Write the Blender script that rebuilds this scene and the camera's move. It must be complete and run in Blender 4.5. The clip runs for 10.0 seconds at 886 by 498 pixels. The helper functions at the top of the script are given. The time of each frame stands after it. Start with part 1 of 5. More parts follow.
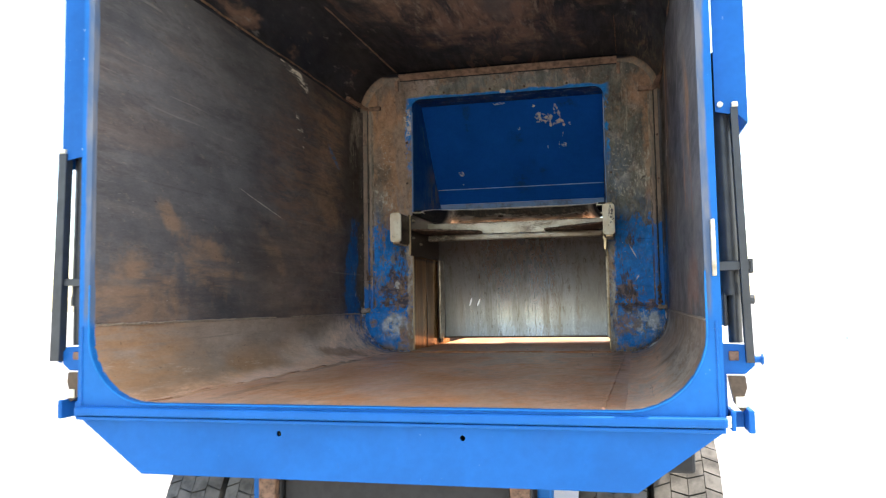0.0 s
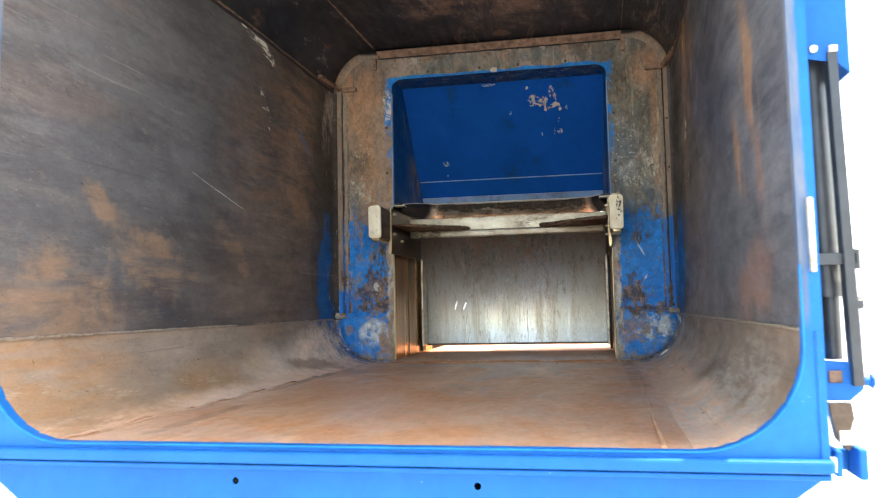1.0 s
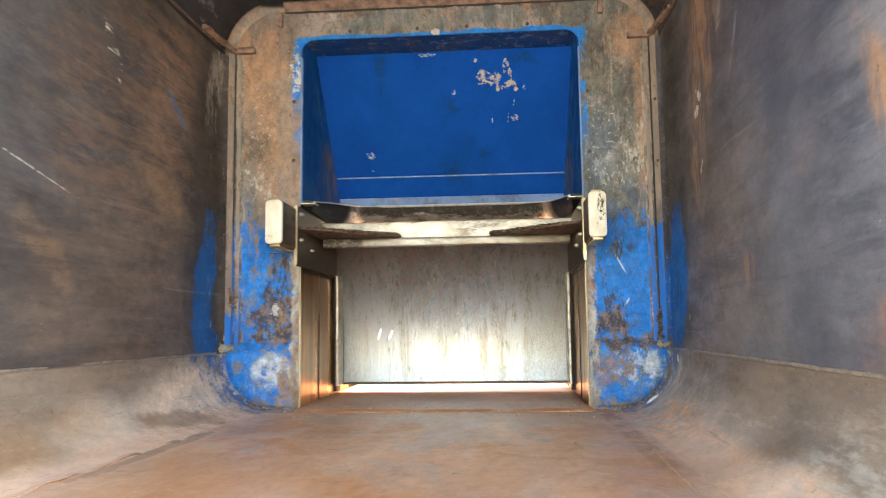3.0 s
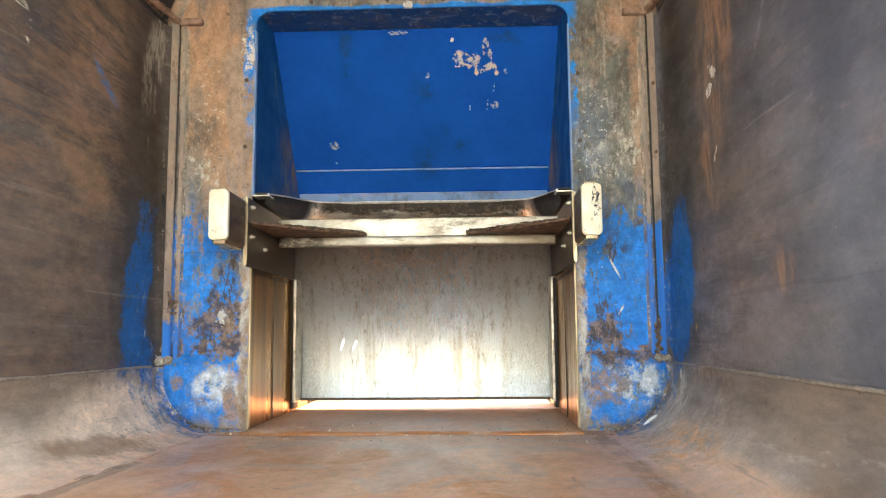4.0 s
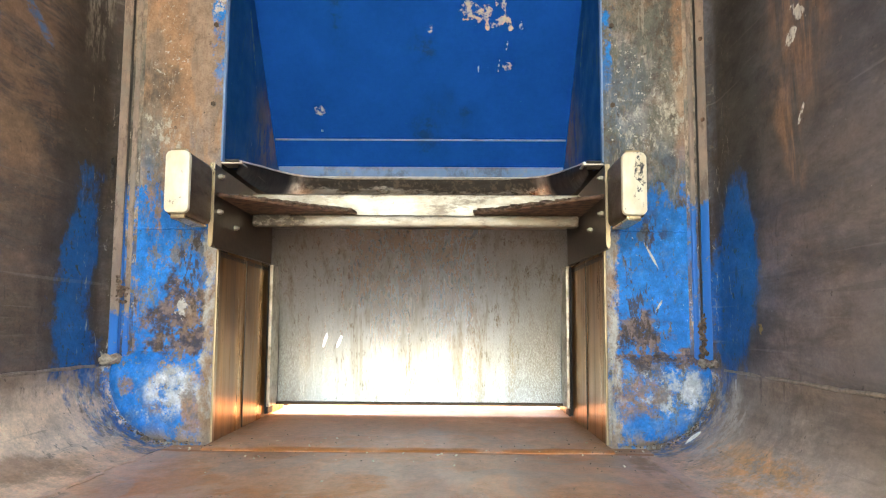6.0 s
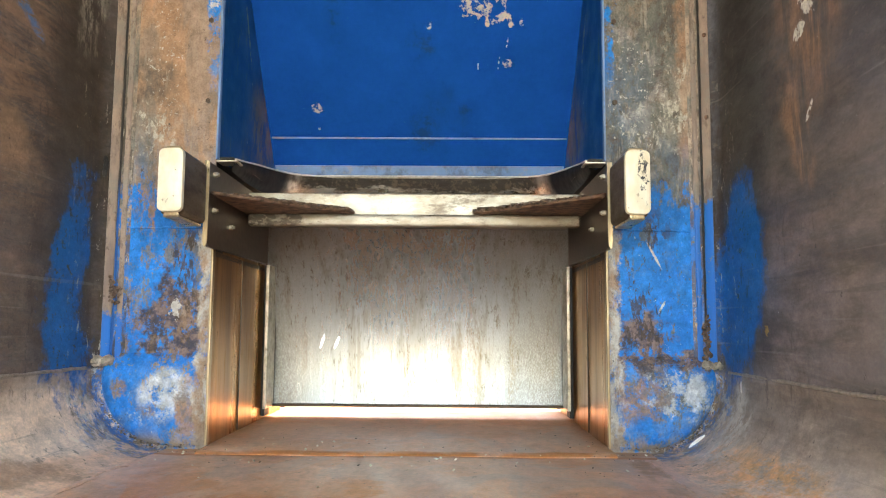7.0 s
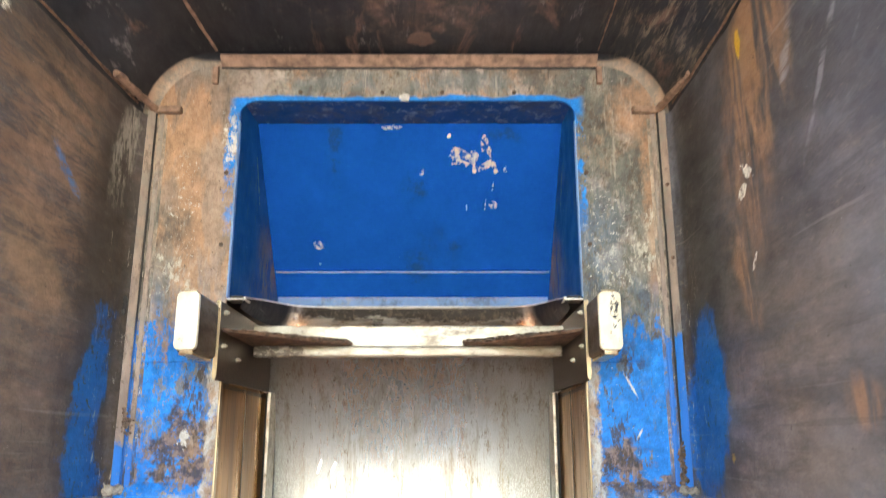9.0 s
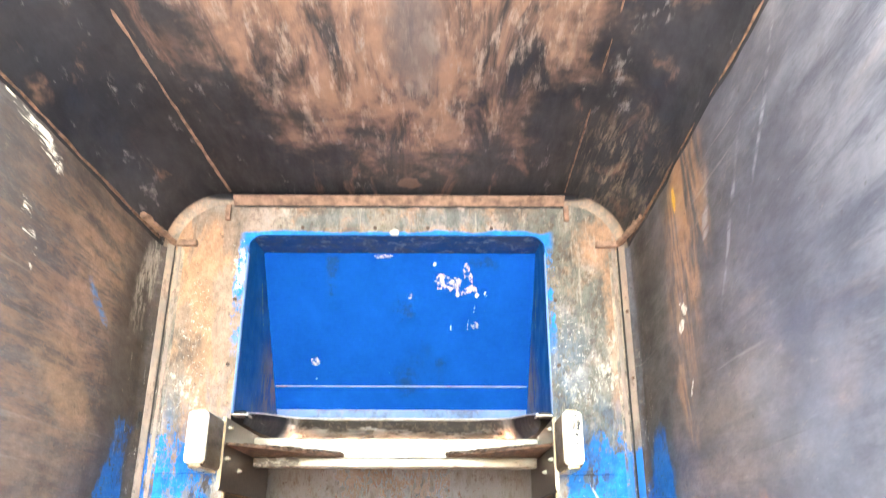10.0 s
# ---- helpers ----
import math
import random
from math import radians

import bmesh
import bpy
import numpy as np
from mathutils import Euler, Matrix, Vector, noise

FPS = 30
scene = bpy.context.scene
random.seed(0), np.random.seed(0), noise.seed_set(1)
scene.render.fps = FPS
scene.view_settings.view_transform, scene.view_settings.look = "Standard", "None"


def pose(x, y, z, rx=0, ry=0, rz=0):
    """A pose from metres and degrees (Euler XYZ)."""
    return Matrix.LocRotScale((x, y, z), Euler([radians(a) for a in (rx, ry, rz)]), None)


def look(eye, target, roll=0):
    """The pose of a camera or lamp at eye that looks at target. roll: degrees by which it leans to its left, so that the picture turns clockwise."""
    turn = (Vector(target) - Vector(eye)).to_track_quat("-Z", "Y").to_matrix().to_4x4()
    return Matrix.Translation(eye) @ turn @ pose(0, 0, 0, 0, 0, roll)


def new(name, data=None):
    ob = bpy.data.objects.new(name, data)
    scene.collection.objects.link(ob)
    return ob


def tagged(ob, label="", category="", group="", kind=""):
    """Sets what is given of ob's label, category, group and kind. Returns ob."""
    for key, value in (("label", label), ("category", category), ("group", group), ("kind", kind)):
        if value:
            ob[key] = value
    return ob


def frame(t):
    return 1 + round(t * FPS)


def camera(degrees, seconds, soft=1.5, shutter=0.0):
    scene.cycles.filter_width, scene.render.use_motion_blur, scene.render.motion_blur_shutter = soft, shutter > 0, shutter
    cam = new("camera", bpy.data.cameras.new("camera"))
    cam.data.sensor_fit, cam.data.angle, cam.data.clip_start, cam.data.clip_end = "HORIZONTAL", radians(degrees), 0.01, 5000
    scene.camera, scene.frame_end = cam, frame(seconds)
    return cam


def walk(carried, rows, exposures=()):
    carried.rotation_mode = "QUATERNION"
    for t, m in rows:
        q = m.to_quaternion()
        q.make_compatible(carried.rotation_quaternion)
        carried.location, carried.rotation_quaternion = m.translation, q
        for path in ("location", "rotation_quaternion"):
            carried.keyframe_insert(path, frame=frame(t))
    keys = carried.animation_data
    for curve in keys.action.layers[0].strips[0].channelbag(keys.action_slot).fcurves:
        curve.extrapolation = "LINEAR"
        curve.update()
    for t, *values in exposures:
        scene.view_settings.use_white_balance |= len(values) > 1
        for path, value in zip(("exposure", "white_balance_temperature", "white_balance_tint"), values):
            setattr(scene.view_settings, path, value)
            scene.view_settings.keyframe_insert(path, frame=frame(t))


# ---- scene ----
cam = camera(60.4, 10.0, 1.1, 0.5)
PATH = [
    (0, (0.743, -2.479, 1.53), (0.292, -0.536, 1.675), -0.9),
    (0.5, (0.632, -2.208, 1.531), (0.236, -0.253, 1.675), -1.7),
    (1, (0.521, -1.943, 1.542), (0.149, 0.017, 1.692), -1.2),
    (1.5, (0.413, -1.675, 1.568), (0.078, 0.29, 1.732), -1.3),
    (2, (0.349, -1.383, 1.578), (0.089, 0.593, 1.749), -1.6),
    (2.5, (0.318, -1.113, 1.574), (0.111, 0.867, 1.761), -1.0),
    (4, (0.243, -0.445, 1.584), (0.171, 1.541, 1.812), -0.5),
    (4.5, (0.233, -0.284, 1.587), (0.174, 1.704, 1.793), -0.1),
    (5, (0.192, -0.126, 1.607), (0.129, 1.864, 1.803), -0.2),
    (5.5, (0.141, -0.014, 1.608), (0.113, 1.976, 1.809), 0.3),
    (7, (0.136, 0.104, 1.612), (0.119, 2.093, 1.817), 0.4),
    (7.5, (0.132, 0.102, 1.61), (0.117, 2.091, 1.817), 0.4),
    (8, (0.131, 0.064, 1.622), (0.118, 2.049, 1.865), 0.5),
    (8.5, (0.134, -0.021, 1.641), (0.129, 1.946, 2.003), 0.6),
    (9, (0.145, -0.141, 1.66), (0.144, 1.798, 2.15), 0.0),
    (9.5, (0.188, -0.318, 1.667), (0.186, 1.585, 2.28), -0.2),
    (10, (0.208, -0.524, 1.668), (0.209, 1.338, 2.397), 0.2),
]
EXPOSURE = [(t, e - 0.35, 7800 + 900 * min(1, t / 4) - max(0, t - 8) * 500, 10) for t, e in ((0.0, 1.45), (0.5, 1.72), (1.0, 2.18), (1.5, 2.44), (2.0, 2.66), (2.5, 2.92), (4.0, 3.22), (4.5, 3.38), (5.5, 3.26), (7.5, 3.2), (8.5, 3.22), (9.0, 3.62), (9.5, 4.0), (10.0, 4.6))]
walk(cam, [(t, look(eye, target, roll)) for t, eye, target, roll in PATH], EXPOSURE)

# ---- light: clear day, sun high on the truck's right side ----
SUN = Vector((0.45, 0.03, 0.89)).normalized()
world = bpy.data.worlds.new("sky")
scene.world = world
world.use_nodes = True
wn = world.node_tree
sky = wn.nodes.new("ShaderNodeTexSky")
sky.sky_type, sky.sun_disc = "NISHITA", False
sky.sun_elevation = math.asin(SUN.z)
sky.sun_rotation = math.atan2(SUN.x, SUN.y)
sky.dust_density = 1.2
wn.links.new(sky.outputs[0], wn.nodes["Background"].inputs[0])
wn.nodes["Background"].inputs[1].default_value = 0.32
sun = new("sun", bpy.data.lights.new("sun", "SUN"))
sun.data.energy, sun.data.angle, sun.data.color = 4.0, radians(0.55), (1.0, 0.95, 0.87)
sun.matrix_world = look((20 * SUN.x, 20 * SUN.y, 20 * SUN.z), (0, 0, 0))

# ---- materials ----
class Mat:
    """A node material with short helpers."""
    def __init__(self, name, rough=0.5, metal=0.0):
        self.m = bpy.data.materials.new(name)
        self.m.use_nodes = True
        self.t = self.m.node_tree
        self.b = self.t.nodes["Principled BSDF"]
        self.b.inputs["Roughness"].default_value = rough
        self.b.inputs["Metallic"].default_value = metal
        self.pos = self.t.nodes.new("ShaderNodeNewGeometry").outputs["Position"]

    def put(self, socket, value):
        if isinstance(value, bpy.types.NodeSocket):
            self.t.links.new(value, socket)
        elif isinstance(value, (tuple, list)) and len(value) == 3 and socket.type == "RGBA":
            socket.default_value = (*value, 1)
        else:
            socket.default_value = value

    def vec(self, scale=(1, 1, 1), turn=(0, 0, 0), move=(0, 0, 0)):
        n = self.t.nodes.new("ShaderNodeMapping")
        self.put(n.inputs["Vector"], self.pos)
        n.inputs["Scale"].default_value = scale
        n.inputs["Rotation"].default_value = [radians(a) for a in turn]
        n.inputs["Location"].default_value = move
        return n.outputs[0]

    def noise(self, scale, detail=5, stretch=(1, 1, 1), turn=(0, 0, 0), rough=0.6, warp=0.0, move=(0, 0, 0)):
        n = self.t.nodes.new("ShaderNodeTexNoise")
        self.put(n.inputs["Vector"], self.vec(stretch, turn, move))
        n.inputs["Scale"].default_value, n.inputs["Detail"].default_value = scale, detail
        n.inputs["Roughness"].default_value, n.inputs["Distortion"].default_value = rough, warp
        return n.outputs["Fac"]

    def step(self, value, lo, hi, a=0.0, b=1.0):
        n = self.t.nodes.new("ShaderNodeMapRange")
        n.interpolation_type = "SMOOTHSTEP"
        self.put(n.inputs["Value"], value)
        for k, v in (("From Min", lo), ("From Max", hi), ("To Min", a), ("To Max", b)):
            n.inputs[k].default_value = v
        return n.outputs[0]

    def calc(self, op, a, b=0.0):
        n = self.t.nodes.new("ShaderNodeMath")
        n.operation = op
        self.put(n.inputs[0], a)
        self.put(n.inputs[1], b)
        return n.outputs[0]

    def mul(self, *values):
        out = values[0]
        for v in values[1:]:
            out = self.calc("MULTIPLY", out, v)
        return out

    def most(self, *values):
        out = values[0]
        for v in values[1:]:
            out = self.calc("MAXIMUM", out, v)
        return out

    def axes(self):
        n = self.t.nodes.new("ShaderNodeSeparateXYZ")
        self.put(n.inputs[0], self.pos)
        return n.outputs

    def blob(self, centre, radii, wobble=0.3, scale=6.0, turn=0.0, soft=0.12, lean=0.0):
        """A ragged patch round a place, turned about x and leaning about y: 1 inside, 0 outside."""
        n = self.t.nodes.new("ShaderNodeMapping")
        n.vector_type = "TEXTURE"
        self.put(n.inputs["Vector"], self.pos)
        n.inputs["Location"].default_value = centre
        n.inputs["Rotation"].default_value = (radians(turn), radians(lean), 0)
        n.inputs["Scale"].default_value = radii
        k = self.t.nodes.new("ShaderNodeVectorMath")
        k.operation = "LENGTH"
        self.put(k.inputs[0], n.outputs[0])
        w = self.calc("ADD", k.outputs["Value"], self.mul(self.calc("SUBTRACT", self.noise(scale, 7, rough=0.68), 0.5), wobble * 4))
        return self.step(w, 1 + soft, 1 - soft)

    def crisp(self, scale, thr, width=0.02, stretch=(1, 1, 1), turn=(0, 0, 0), rough=0.78, move=(0, 0, 0), detail=10, warp=0.0):
        """Sharp-edged flecks where fine noise passes a limit."""
        return self.step(self.noise(scale, detail, stretch, turn, rough, warp, move), thr - width, thr + width)

    def mottle(self, c, amount=0.5, scale=18.0, stretch=(1, 1, 1), turn=(0, 0, 0), move=(0, 0, 0)):
        """Crisp light and dark mottling, stronger in some places than in others."""
        n = self.calc("SUBTRACT", self.noise(scale, 12, stretch, turn, 0.8, 0.3, move), 0.5)
        w = self.step(self.noise(2.6, 5, move=(7, 7, 2)), 0.35, 0.65, 0.35, 1.0)
        v = self.calc("ADD", 1.0, self.mul(n, w, amount * 5))
        m = self.t.nodes.new("ShaderNodeMix")
        m.data_type, m.blend_type = "RGBA", "MULTIPLY"
        m.inputs[0].default_value = 1.0
        self.put(m.inputs[6], c)
        self.put(m.inputs[7], self.calc("MAXIMUM", v, 0.15))
        return m.outputs[2]

    def grain(self, c, amount=0.3, scale=70.0, stretch=(1, 1, 1), turn=(0, 0, 0)):
        """Fine light and dark grain over a colour, at two sizes."""
        g = self.calc("ADD", self.mul(self.noise(scale, 6, stretch, turn, 0.6), 0.45), self.mul(self.noise(scale * 0.22, 7, stretch, turn, 0.66, 0.5), 0.55))
        n = self.t.nodes.new("ShaderNodeMix")
        n.data_type, n.blend_type = "RGBA", "MULTIPLY"
        n.inputs[0].default_value = 1.0
        self.put(n.inputs[6], c)
        v = self.step(g, 0.3, 0.7, 1 - amount, 1 + amount)
        self.put(n.inputs[7], v)
        return n.outputs[2]

    def mix(self, fac, a, b):
        n = self.t.nodes.new("ShaderNodeMix")
        n.data_type = "RGBA"
        self.put(n.inputs[0], fac)
        self.put(n.inputs[6], a)
        self.put(n.inputs[7], b)
        return n.outputs[2]

    def colour(self, value):
        self.put(self.b.inputs["Base Color"], value)

    def rough(self, value):
        self.put(self.b.inputs["Roughness"], value)

    def metal(self, value):
        self.put(self.b.inputs["Metallic"], value)

    def bump(self, height, strength=0.3, distance=0.004):
        n = self.t.nodes.new("ShaderNodeBump")
        self.put(n.inputs["Height"], height)
        n.inputs["Strength"].default_value, n.inputs["Distance"].default_value = strength, distance
        self.t.links.new(n.outputs[0], self.b.inputs["Normal"])


def blue_paint(name, base=(0.0, 0.085, 0.42), wear=0.5, rough=0.38, dirt=0.0, gloss=0.2):
    k = Mat(name, rough)
    k.b.inputs["Specular IOR Level"].default_value = gloss
    n1, n2 = k.noise(2.2, 5), k.noise(38, 6, stretch=(1, 1, 0.5), rough=0.7)
    c = k.mix(k.step(n1, 0.3, 0.75), tuple(v * 0.9 for v in base), tuple(v * 1.15 for v in base))
    if dirt:
        d = k.mul(k.step(k.noise(6, 10, stretch=(1, 1, 0.35), rough=0.78), 0.48, 0.58), dirt)
        c = k.mix(d, c, (0.10, 0.09, 0.075))
        c = k.mix(k.mul(k.crisp(18, 0.57, 0.03, (1, 1, 0.4), move=(4, 4, 1)), dirt), c, (0.36, 0.40, 0.44))
    c = k.mix(k.mul(k.step(n2, 0.69, 0.75), wear), c, (0.10, 0.10, 0.10))
    c = k.mix(k.mul(k.step(k.noise(90, 2, move=(3, 1, 7)), 0.74, 0.77), wear), c, (0.45, 0.5, 0.55))
    c = k.grain(c, 0.07, 50)
    k.colour(c)
    k.rough(k.step(k.noise(9, 6), 0.3, 0.7, rough - 0.06, rough + 0.14))
    k.bump(k.noise(60, 4), 0.10, 0.002)
    return k, c


def chute_paint(name):
    k, c = blue_paint(name, (0.0, 0.078, 0.352), 0.10, 0.55, 0.0, 0.0)
    flesh = k.noise(40, 6, stretch=(1, 1, 1), rough=0.7)
    strokes = (((0.205, 3.018, 2.885), (0.034, 0.3, 0.036), -40), ((0.252, 3.03, 2.868), (0.030, 0.3, 0.020), -45), ((0.285, 3.03, 2.868), (0.020, 0.3, 0.034), 10), ((0.337, 2.99, 2.918), (0.013, 0.3, 0.050), -28),
               ((0.318, 2.99, 2.925), (0.010, 0.3, 0.030), 0), ((0.335, 3.045, 2.848), (0.035, 0.3, 0.016), -30), ((0.372, 3.05, 2.840), (0.014, 0.3, 0.030), -28), ((0.28, 3.06, 2.832), (0.012, 0.3, 0.016), 0), ((0.168, 2.97, 2.955), (0.012, 0.3, 0.010), -50))
    scuff = k.most(*[k.blob(at, (r[0] * 0.85, r[1], r[2] * 0.85), 0.82, 44, lean=a) for at, r, a in strokes])
    c = k.mix(k.mul(scuff, k.step(flesh, 0.43, 0.51), 0.9), c, k.mix(k.step(k.noise(30, 4), 0.42, 0.6), (0.66, 0.58, 0.42), (0.52, 0.52, 0.50)))
    ticks = (((-0.431, 3.273, 2.54), (0.020, 0.3, 0.016), 0), ((0.365, 3.10, 2.765), (0.003, 0.3, 0.016), 10), ((0.37, 3.15, 2.70), (0.016, 0.3, 0.014), 20), ((0.335, 3.15, 2.70), (0.003, 0.3, 0.02), 5), ((0.25, 3.16, 2.69), (0.003, 0.3, 0.012), 0),
             ((0.05, 3.062, 2.823), (0.009, 0.3, 0.014), 20), ((-0.08, 2.95, 2.985), (0.04, 0.3, 0.008), 0), ((0.42, 3.06, 2.83), (0.008, 0.3, 0.012), 0), ((-0.43, 3.33, 2.465), (0.006, 0.3, 0.006), 0))
    tick = k.most(*[k.blob(at, r, 0.8, 50, lean=a) for at, r, a in ticks])
    c = k.mix(k.mul(tick, k.step(k.noise(80, 5), 0.45, 0.52), 0.8), c, (0.50, 0.52, 0.50))
    c = k.mix(k.mul(k.crisp(70, 0.745, 0.01, detail=3), 0.6), c, (0.30, 0.42, 0.55))
    for at, r in (((0.02, 3.10, 2.77), (0.05, 0.3, 0.05)), ((0.03, 3.33, 2.46), (0.05, 0.3, 0.06)), ((0.20, 3.27, 2.54), (0.03, 0.3, 0.02)), ((-0.33, 3.0, 2.9), (0.03, 0.3, 0.10)), ((0.42, 2.97, 2.95), (0.06, 0.3, 0.03))):
        c = k.mix(k.mul(k.blob(at, r, 0.8, 16, 0, 0.5), k.step(k.noise(18, 7, rough=0.7), 0.42, 0.6), 0.55), c, (0.02, 0.055, 0.09))
    dirt = k.blob((0.12, 3.3, 2.50), (0.10, 0.3, 0.12), 0.9, 12, 0, 0.5)
    c = k.mix(k.mul(dirt, k.step(k.noise(9, 6, stretch=(1.5, 1, 0.5)), 0.45, 0.65), 0.3), c, (0.015, 0.06, 0.16))
    k.colour(c)
    return k.m


def wall_steel(name, side):
    """Scuffed plate: dark mill scale, rust smears in slanting streaks, blue paint left by the bulkhead; darkest beside
    it.
    """
    k = Mat(name, 0.5)
    k.b.inputs["Specular IOR Level"].default_value = 0.32
    x, y, z = k.axes()
    tilt = (-38 if side < 0 else 38, 0, 0)
    smear = k.noise(2.3, 8, stretch=(1, 0.36, 1.9), turn=tilt, rough=0.68, warp=0.5)
    fine = k.noise(10, 8, stretch=(1, 0.26, 1.8), turn=tilt, rough=0.74, warp=0.3)
    mid = k.noise(4.5, 8, stretch=(1, 0.30, 1.7), turn=tilt, rough=0.7, warp=0.4, move=(9, 3, 5))
    big = k.noise(1.1, 4, move=(4 + side, 2, 1))
    X = side * 1.05
    far = 0.5
    if side < 0:
        soft = k.noise(3.0, 4, stretch=(1, 0.38, 1.6), turn=tilt, rough=0.5, warp=0.8, move=(2, 4, 4))
        warm = k.step(k.calc("ADD", y, k.mul(k.calc("SUBTRACT", big, 0.5), 1.2)), 1.2, 2.0)
        c = k.mix(k.step(big, 0.35, 0.65), (0.052, 0.052, 0.057), (0.098, 0.095, 0.098))
        c = k.mix(k.mul(k.step(soft, 0.50, 0.68), 0.45), c, (0.17, 0.163, 0.16))
        c = k.mix(k.mul(k.step(soft, 0.46, 0.32), 0.5), c, (0.050, 0.046, 0.045))
        c = k.mix(warm, c, k.mix(k.step(big, 0.35, 0.65), (0.055, 0.047, 0.042), (0.120, 0.098, 0.085)))
        c = k.mix(k.mul(k.blob((X, 0.5, 2.3), (far, 0.75, 0.55), 0.4, 3, 0, 0.6), k.step(mid, 0.3, 0.62), 0.45), c, (0.145, 0.135, 0.134))
        c = k.mix(k.mul(k.step(smear, 0.52, 0.68), k.step(warm, 0.0, 1.0, 0.3, 0.5)), c, (0.215, 0.142, 0.105))
        c = k.mix(k.mul(k.crisp(9, 0.54, 0.05, (1, 0.35, 1.7), tilt, move=(3, 6, 2)), 0.2), c, (0.21, 0.195, 0.19))
        c = k.mix(k.mul(k.crisp(8, 0.55, 0.05, (1, 0.35, 1.7), tilt, move=(8, 1, 6)), 0.35), c, (0.055, 0.048, 0.046))
        c = k.mix(k.mul(k.step(mid, 0.56, 0.70), k.step(warm, 0.0, 1.0, 0.2, 0.45)), c, (0.22, 0.165, 0.135))
        c = k.mix(k.mul(k.blob((X, 1.9, 2.05), (far, 0.6, 0.85), 0.3, 3, 0, 0.5), k.most(k.mul(k.step(fine, 0.42, 0.62), 0.75), k.mul(k.crisp(24, 0.56, 0.03, (1, 0.6, 1), (-38, 0, 0), move=(1, 8, 1)), 0.5)), 0.65), c, (0.31, 0.17, 0.10))
        c = k.mix(k.mul(k.blob((X, 1.75, 1.68), (far, 0.75, 0.28), 0.35, 3, 0, 0.6), k.step(soft, 0.30, 0.60, 0.35, 0.85)), c, k.mix(k.step(mid, 0.38, 0.62), (0.125, 0.092, 0.073), (0.235, 0.172, 0.136)))
        c = k.mix(k.mul(k.blob((X, 2.12, 2.62), (far, 0.22, 0.30), 0.4, 4, -20, 0.6), k.step(fine, 0.36, 0.60), 0.7), c, (0.30, 0.185, 0.12))
        for at, r, t in (((X, 0.67, 1.72), (far, 0.22, 0.11), -15), ((X, 0.35, 1.91), (far, 0.10, 0.045), -30), ((X, 0.05, 1.55), (far, 0.42, 0.16), 0), ((X, 1.38, 2.33), (far, 0.12, 0.06), -30), ((X, 2.0, 2.18), (far, 0.26, 0.11), -35), ((X, 1.28, 1.83), (far, 0.16, 0.06), -25)):
            c = k.mix(k.mul(k.blob(at, r, 0.75, 6, t, 0.45), k.step(mid, 0.40, 0.56, 0.15, 1.0), 0.65), c, (0.31, 0.19, 0.115))
        # tall dark band next to the bulkhead
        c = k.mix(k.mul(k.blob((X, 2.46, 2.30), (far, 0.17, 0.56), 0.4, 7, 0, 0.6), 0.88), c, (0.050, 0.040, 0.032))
        c = k.mix(k.mul(k.blob((X, 2.54, 2.74), (far, 0.07, 0.24), 0.5, 10, -15, 0.4), k.crisp(16, 0.50, 0.05, (1, 1, 0.3), (-20, 0, 0)), 0.75), c, (0.42, 0.38, 0.32))
        blue = k.most(k.blob((X, 2.45, 1.78), (far, 0.10, 0.31), 0.6, 12, -10, 0.25), k.blob((X, 2.46, 1.56), (far, 0.16, 0.09), 0.7, 14, -40, 0.3))
        c = k.mix(k.mul(k.blob((X, 2.12, 2.50), (far, 0.10, 0.022), 0.7, 16, -35, 0.4), k.crisp(26, 0.47, 0.05, (1, 0.4, 1.5), (-35, 0, 0))), c, (0.10, 0.18, 0.34))
        chip = k.most(k.mul(k.blob((X, 1.50, 2.90), (far, 0.21, 0.048), 0.5, 12, -20, 0.2), k.step(k.noise(18, 5, stretch=(1, 0.18, 2.2), turn=(-30, 0, 0)), 0.49, 0.55), 1.4), k.mul(k.blob((X, 1.63, 2.57), (far, 0.10, 0.03), 0.6, 22, -55), k.step(k.noise(20, 5, stretch=(1, 0.25, 2), turn=(-55, 0, 0), move=(2, 3, 3)), 0.50, 0.56), 0.9), k.mul(k.blob((X, 1.18, 2.065), (far, 0.24, 0.0025), 0.7, 30, -12), 0.5))
    else:
        c = k.mix(k.step(big, 0.35, 0.65), (0.064, 0.067, 0.080), (0.164, 0.165, 0.184))
        c = k.mix(k.mul(k.step(smear, 0.54, 0.70), 0.4), c, (0.23, 0.150, 0.11))
        c = k.mix(k.mul(k.blob((X, 2.0, 2.2), (far, 0.30, 0.8), 0.3, 3, 0, 0.5), k.most(k.mul(k.step(fine, 0.48, 0.62), 0.5), k.crisp(26, 0.54, 0.03, (1, 0.35, 1), (38, 0, 0))), 0.55), c, (0.25, 0.135, 0.075))
        c = k.mix(k.mul(k.step(k.noise(3.0, 5, stretch=(1, 0.4, 1.5), turn=tilt, rough=0.55, warp=0.8), 0.50, 0.70), 0.4), c, (0.23, 0.22, 0.225))
        c = k.mix(k.mul(k.blob((X, 1.30, 2.6), (far, 0.65, 0.6), 0.4, 4, 0, 0.6), k.step(mid, 0.70, 0.46), 0.85), c, (0.066, 0.064, 0.077))
        c = k.mix(k.mul(k.blob((X, 0.3, 2.2), (far, 0.6, 0.9), 0.4, 4, 0, 0.6), k.step(fine, 0.35, 0.6), 0.4), c, (0.29, 0.28, 0.285))
        brown = k.blob((X, 1.98, 1.82), (far, 0.62, 0.60), 0.35, 2.5, 25, 0.6)
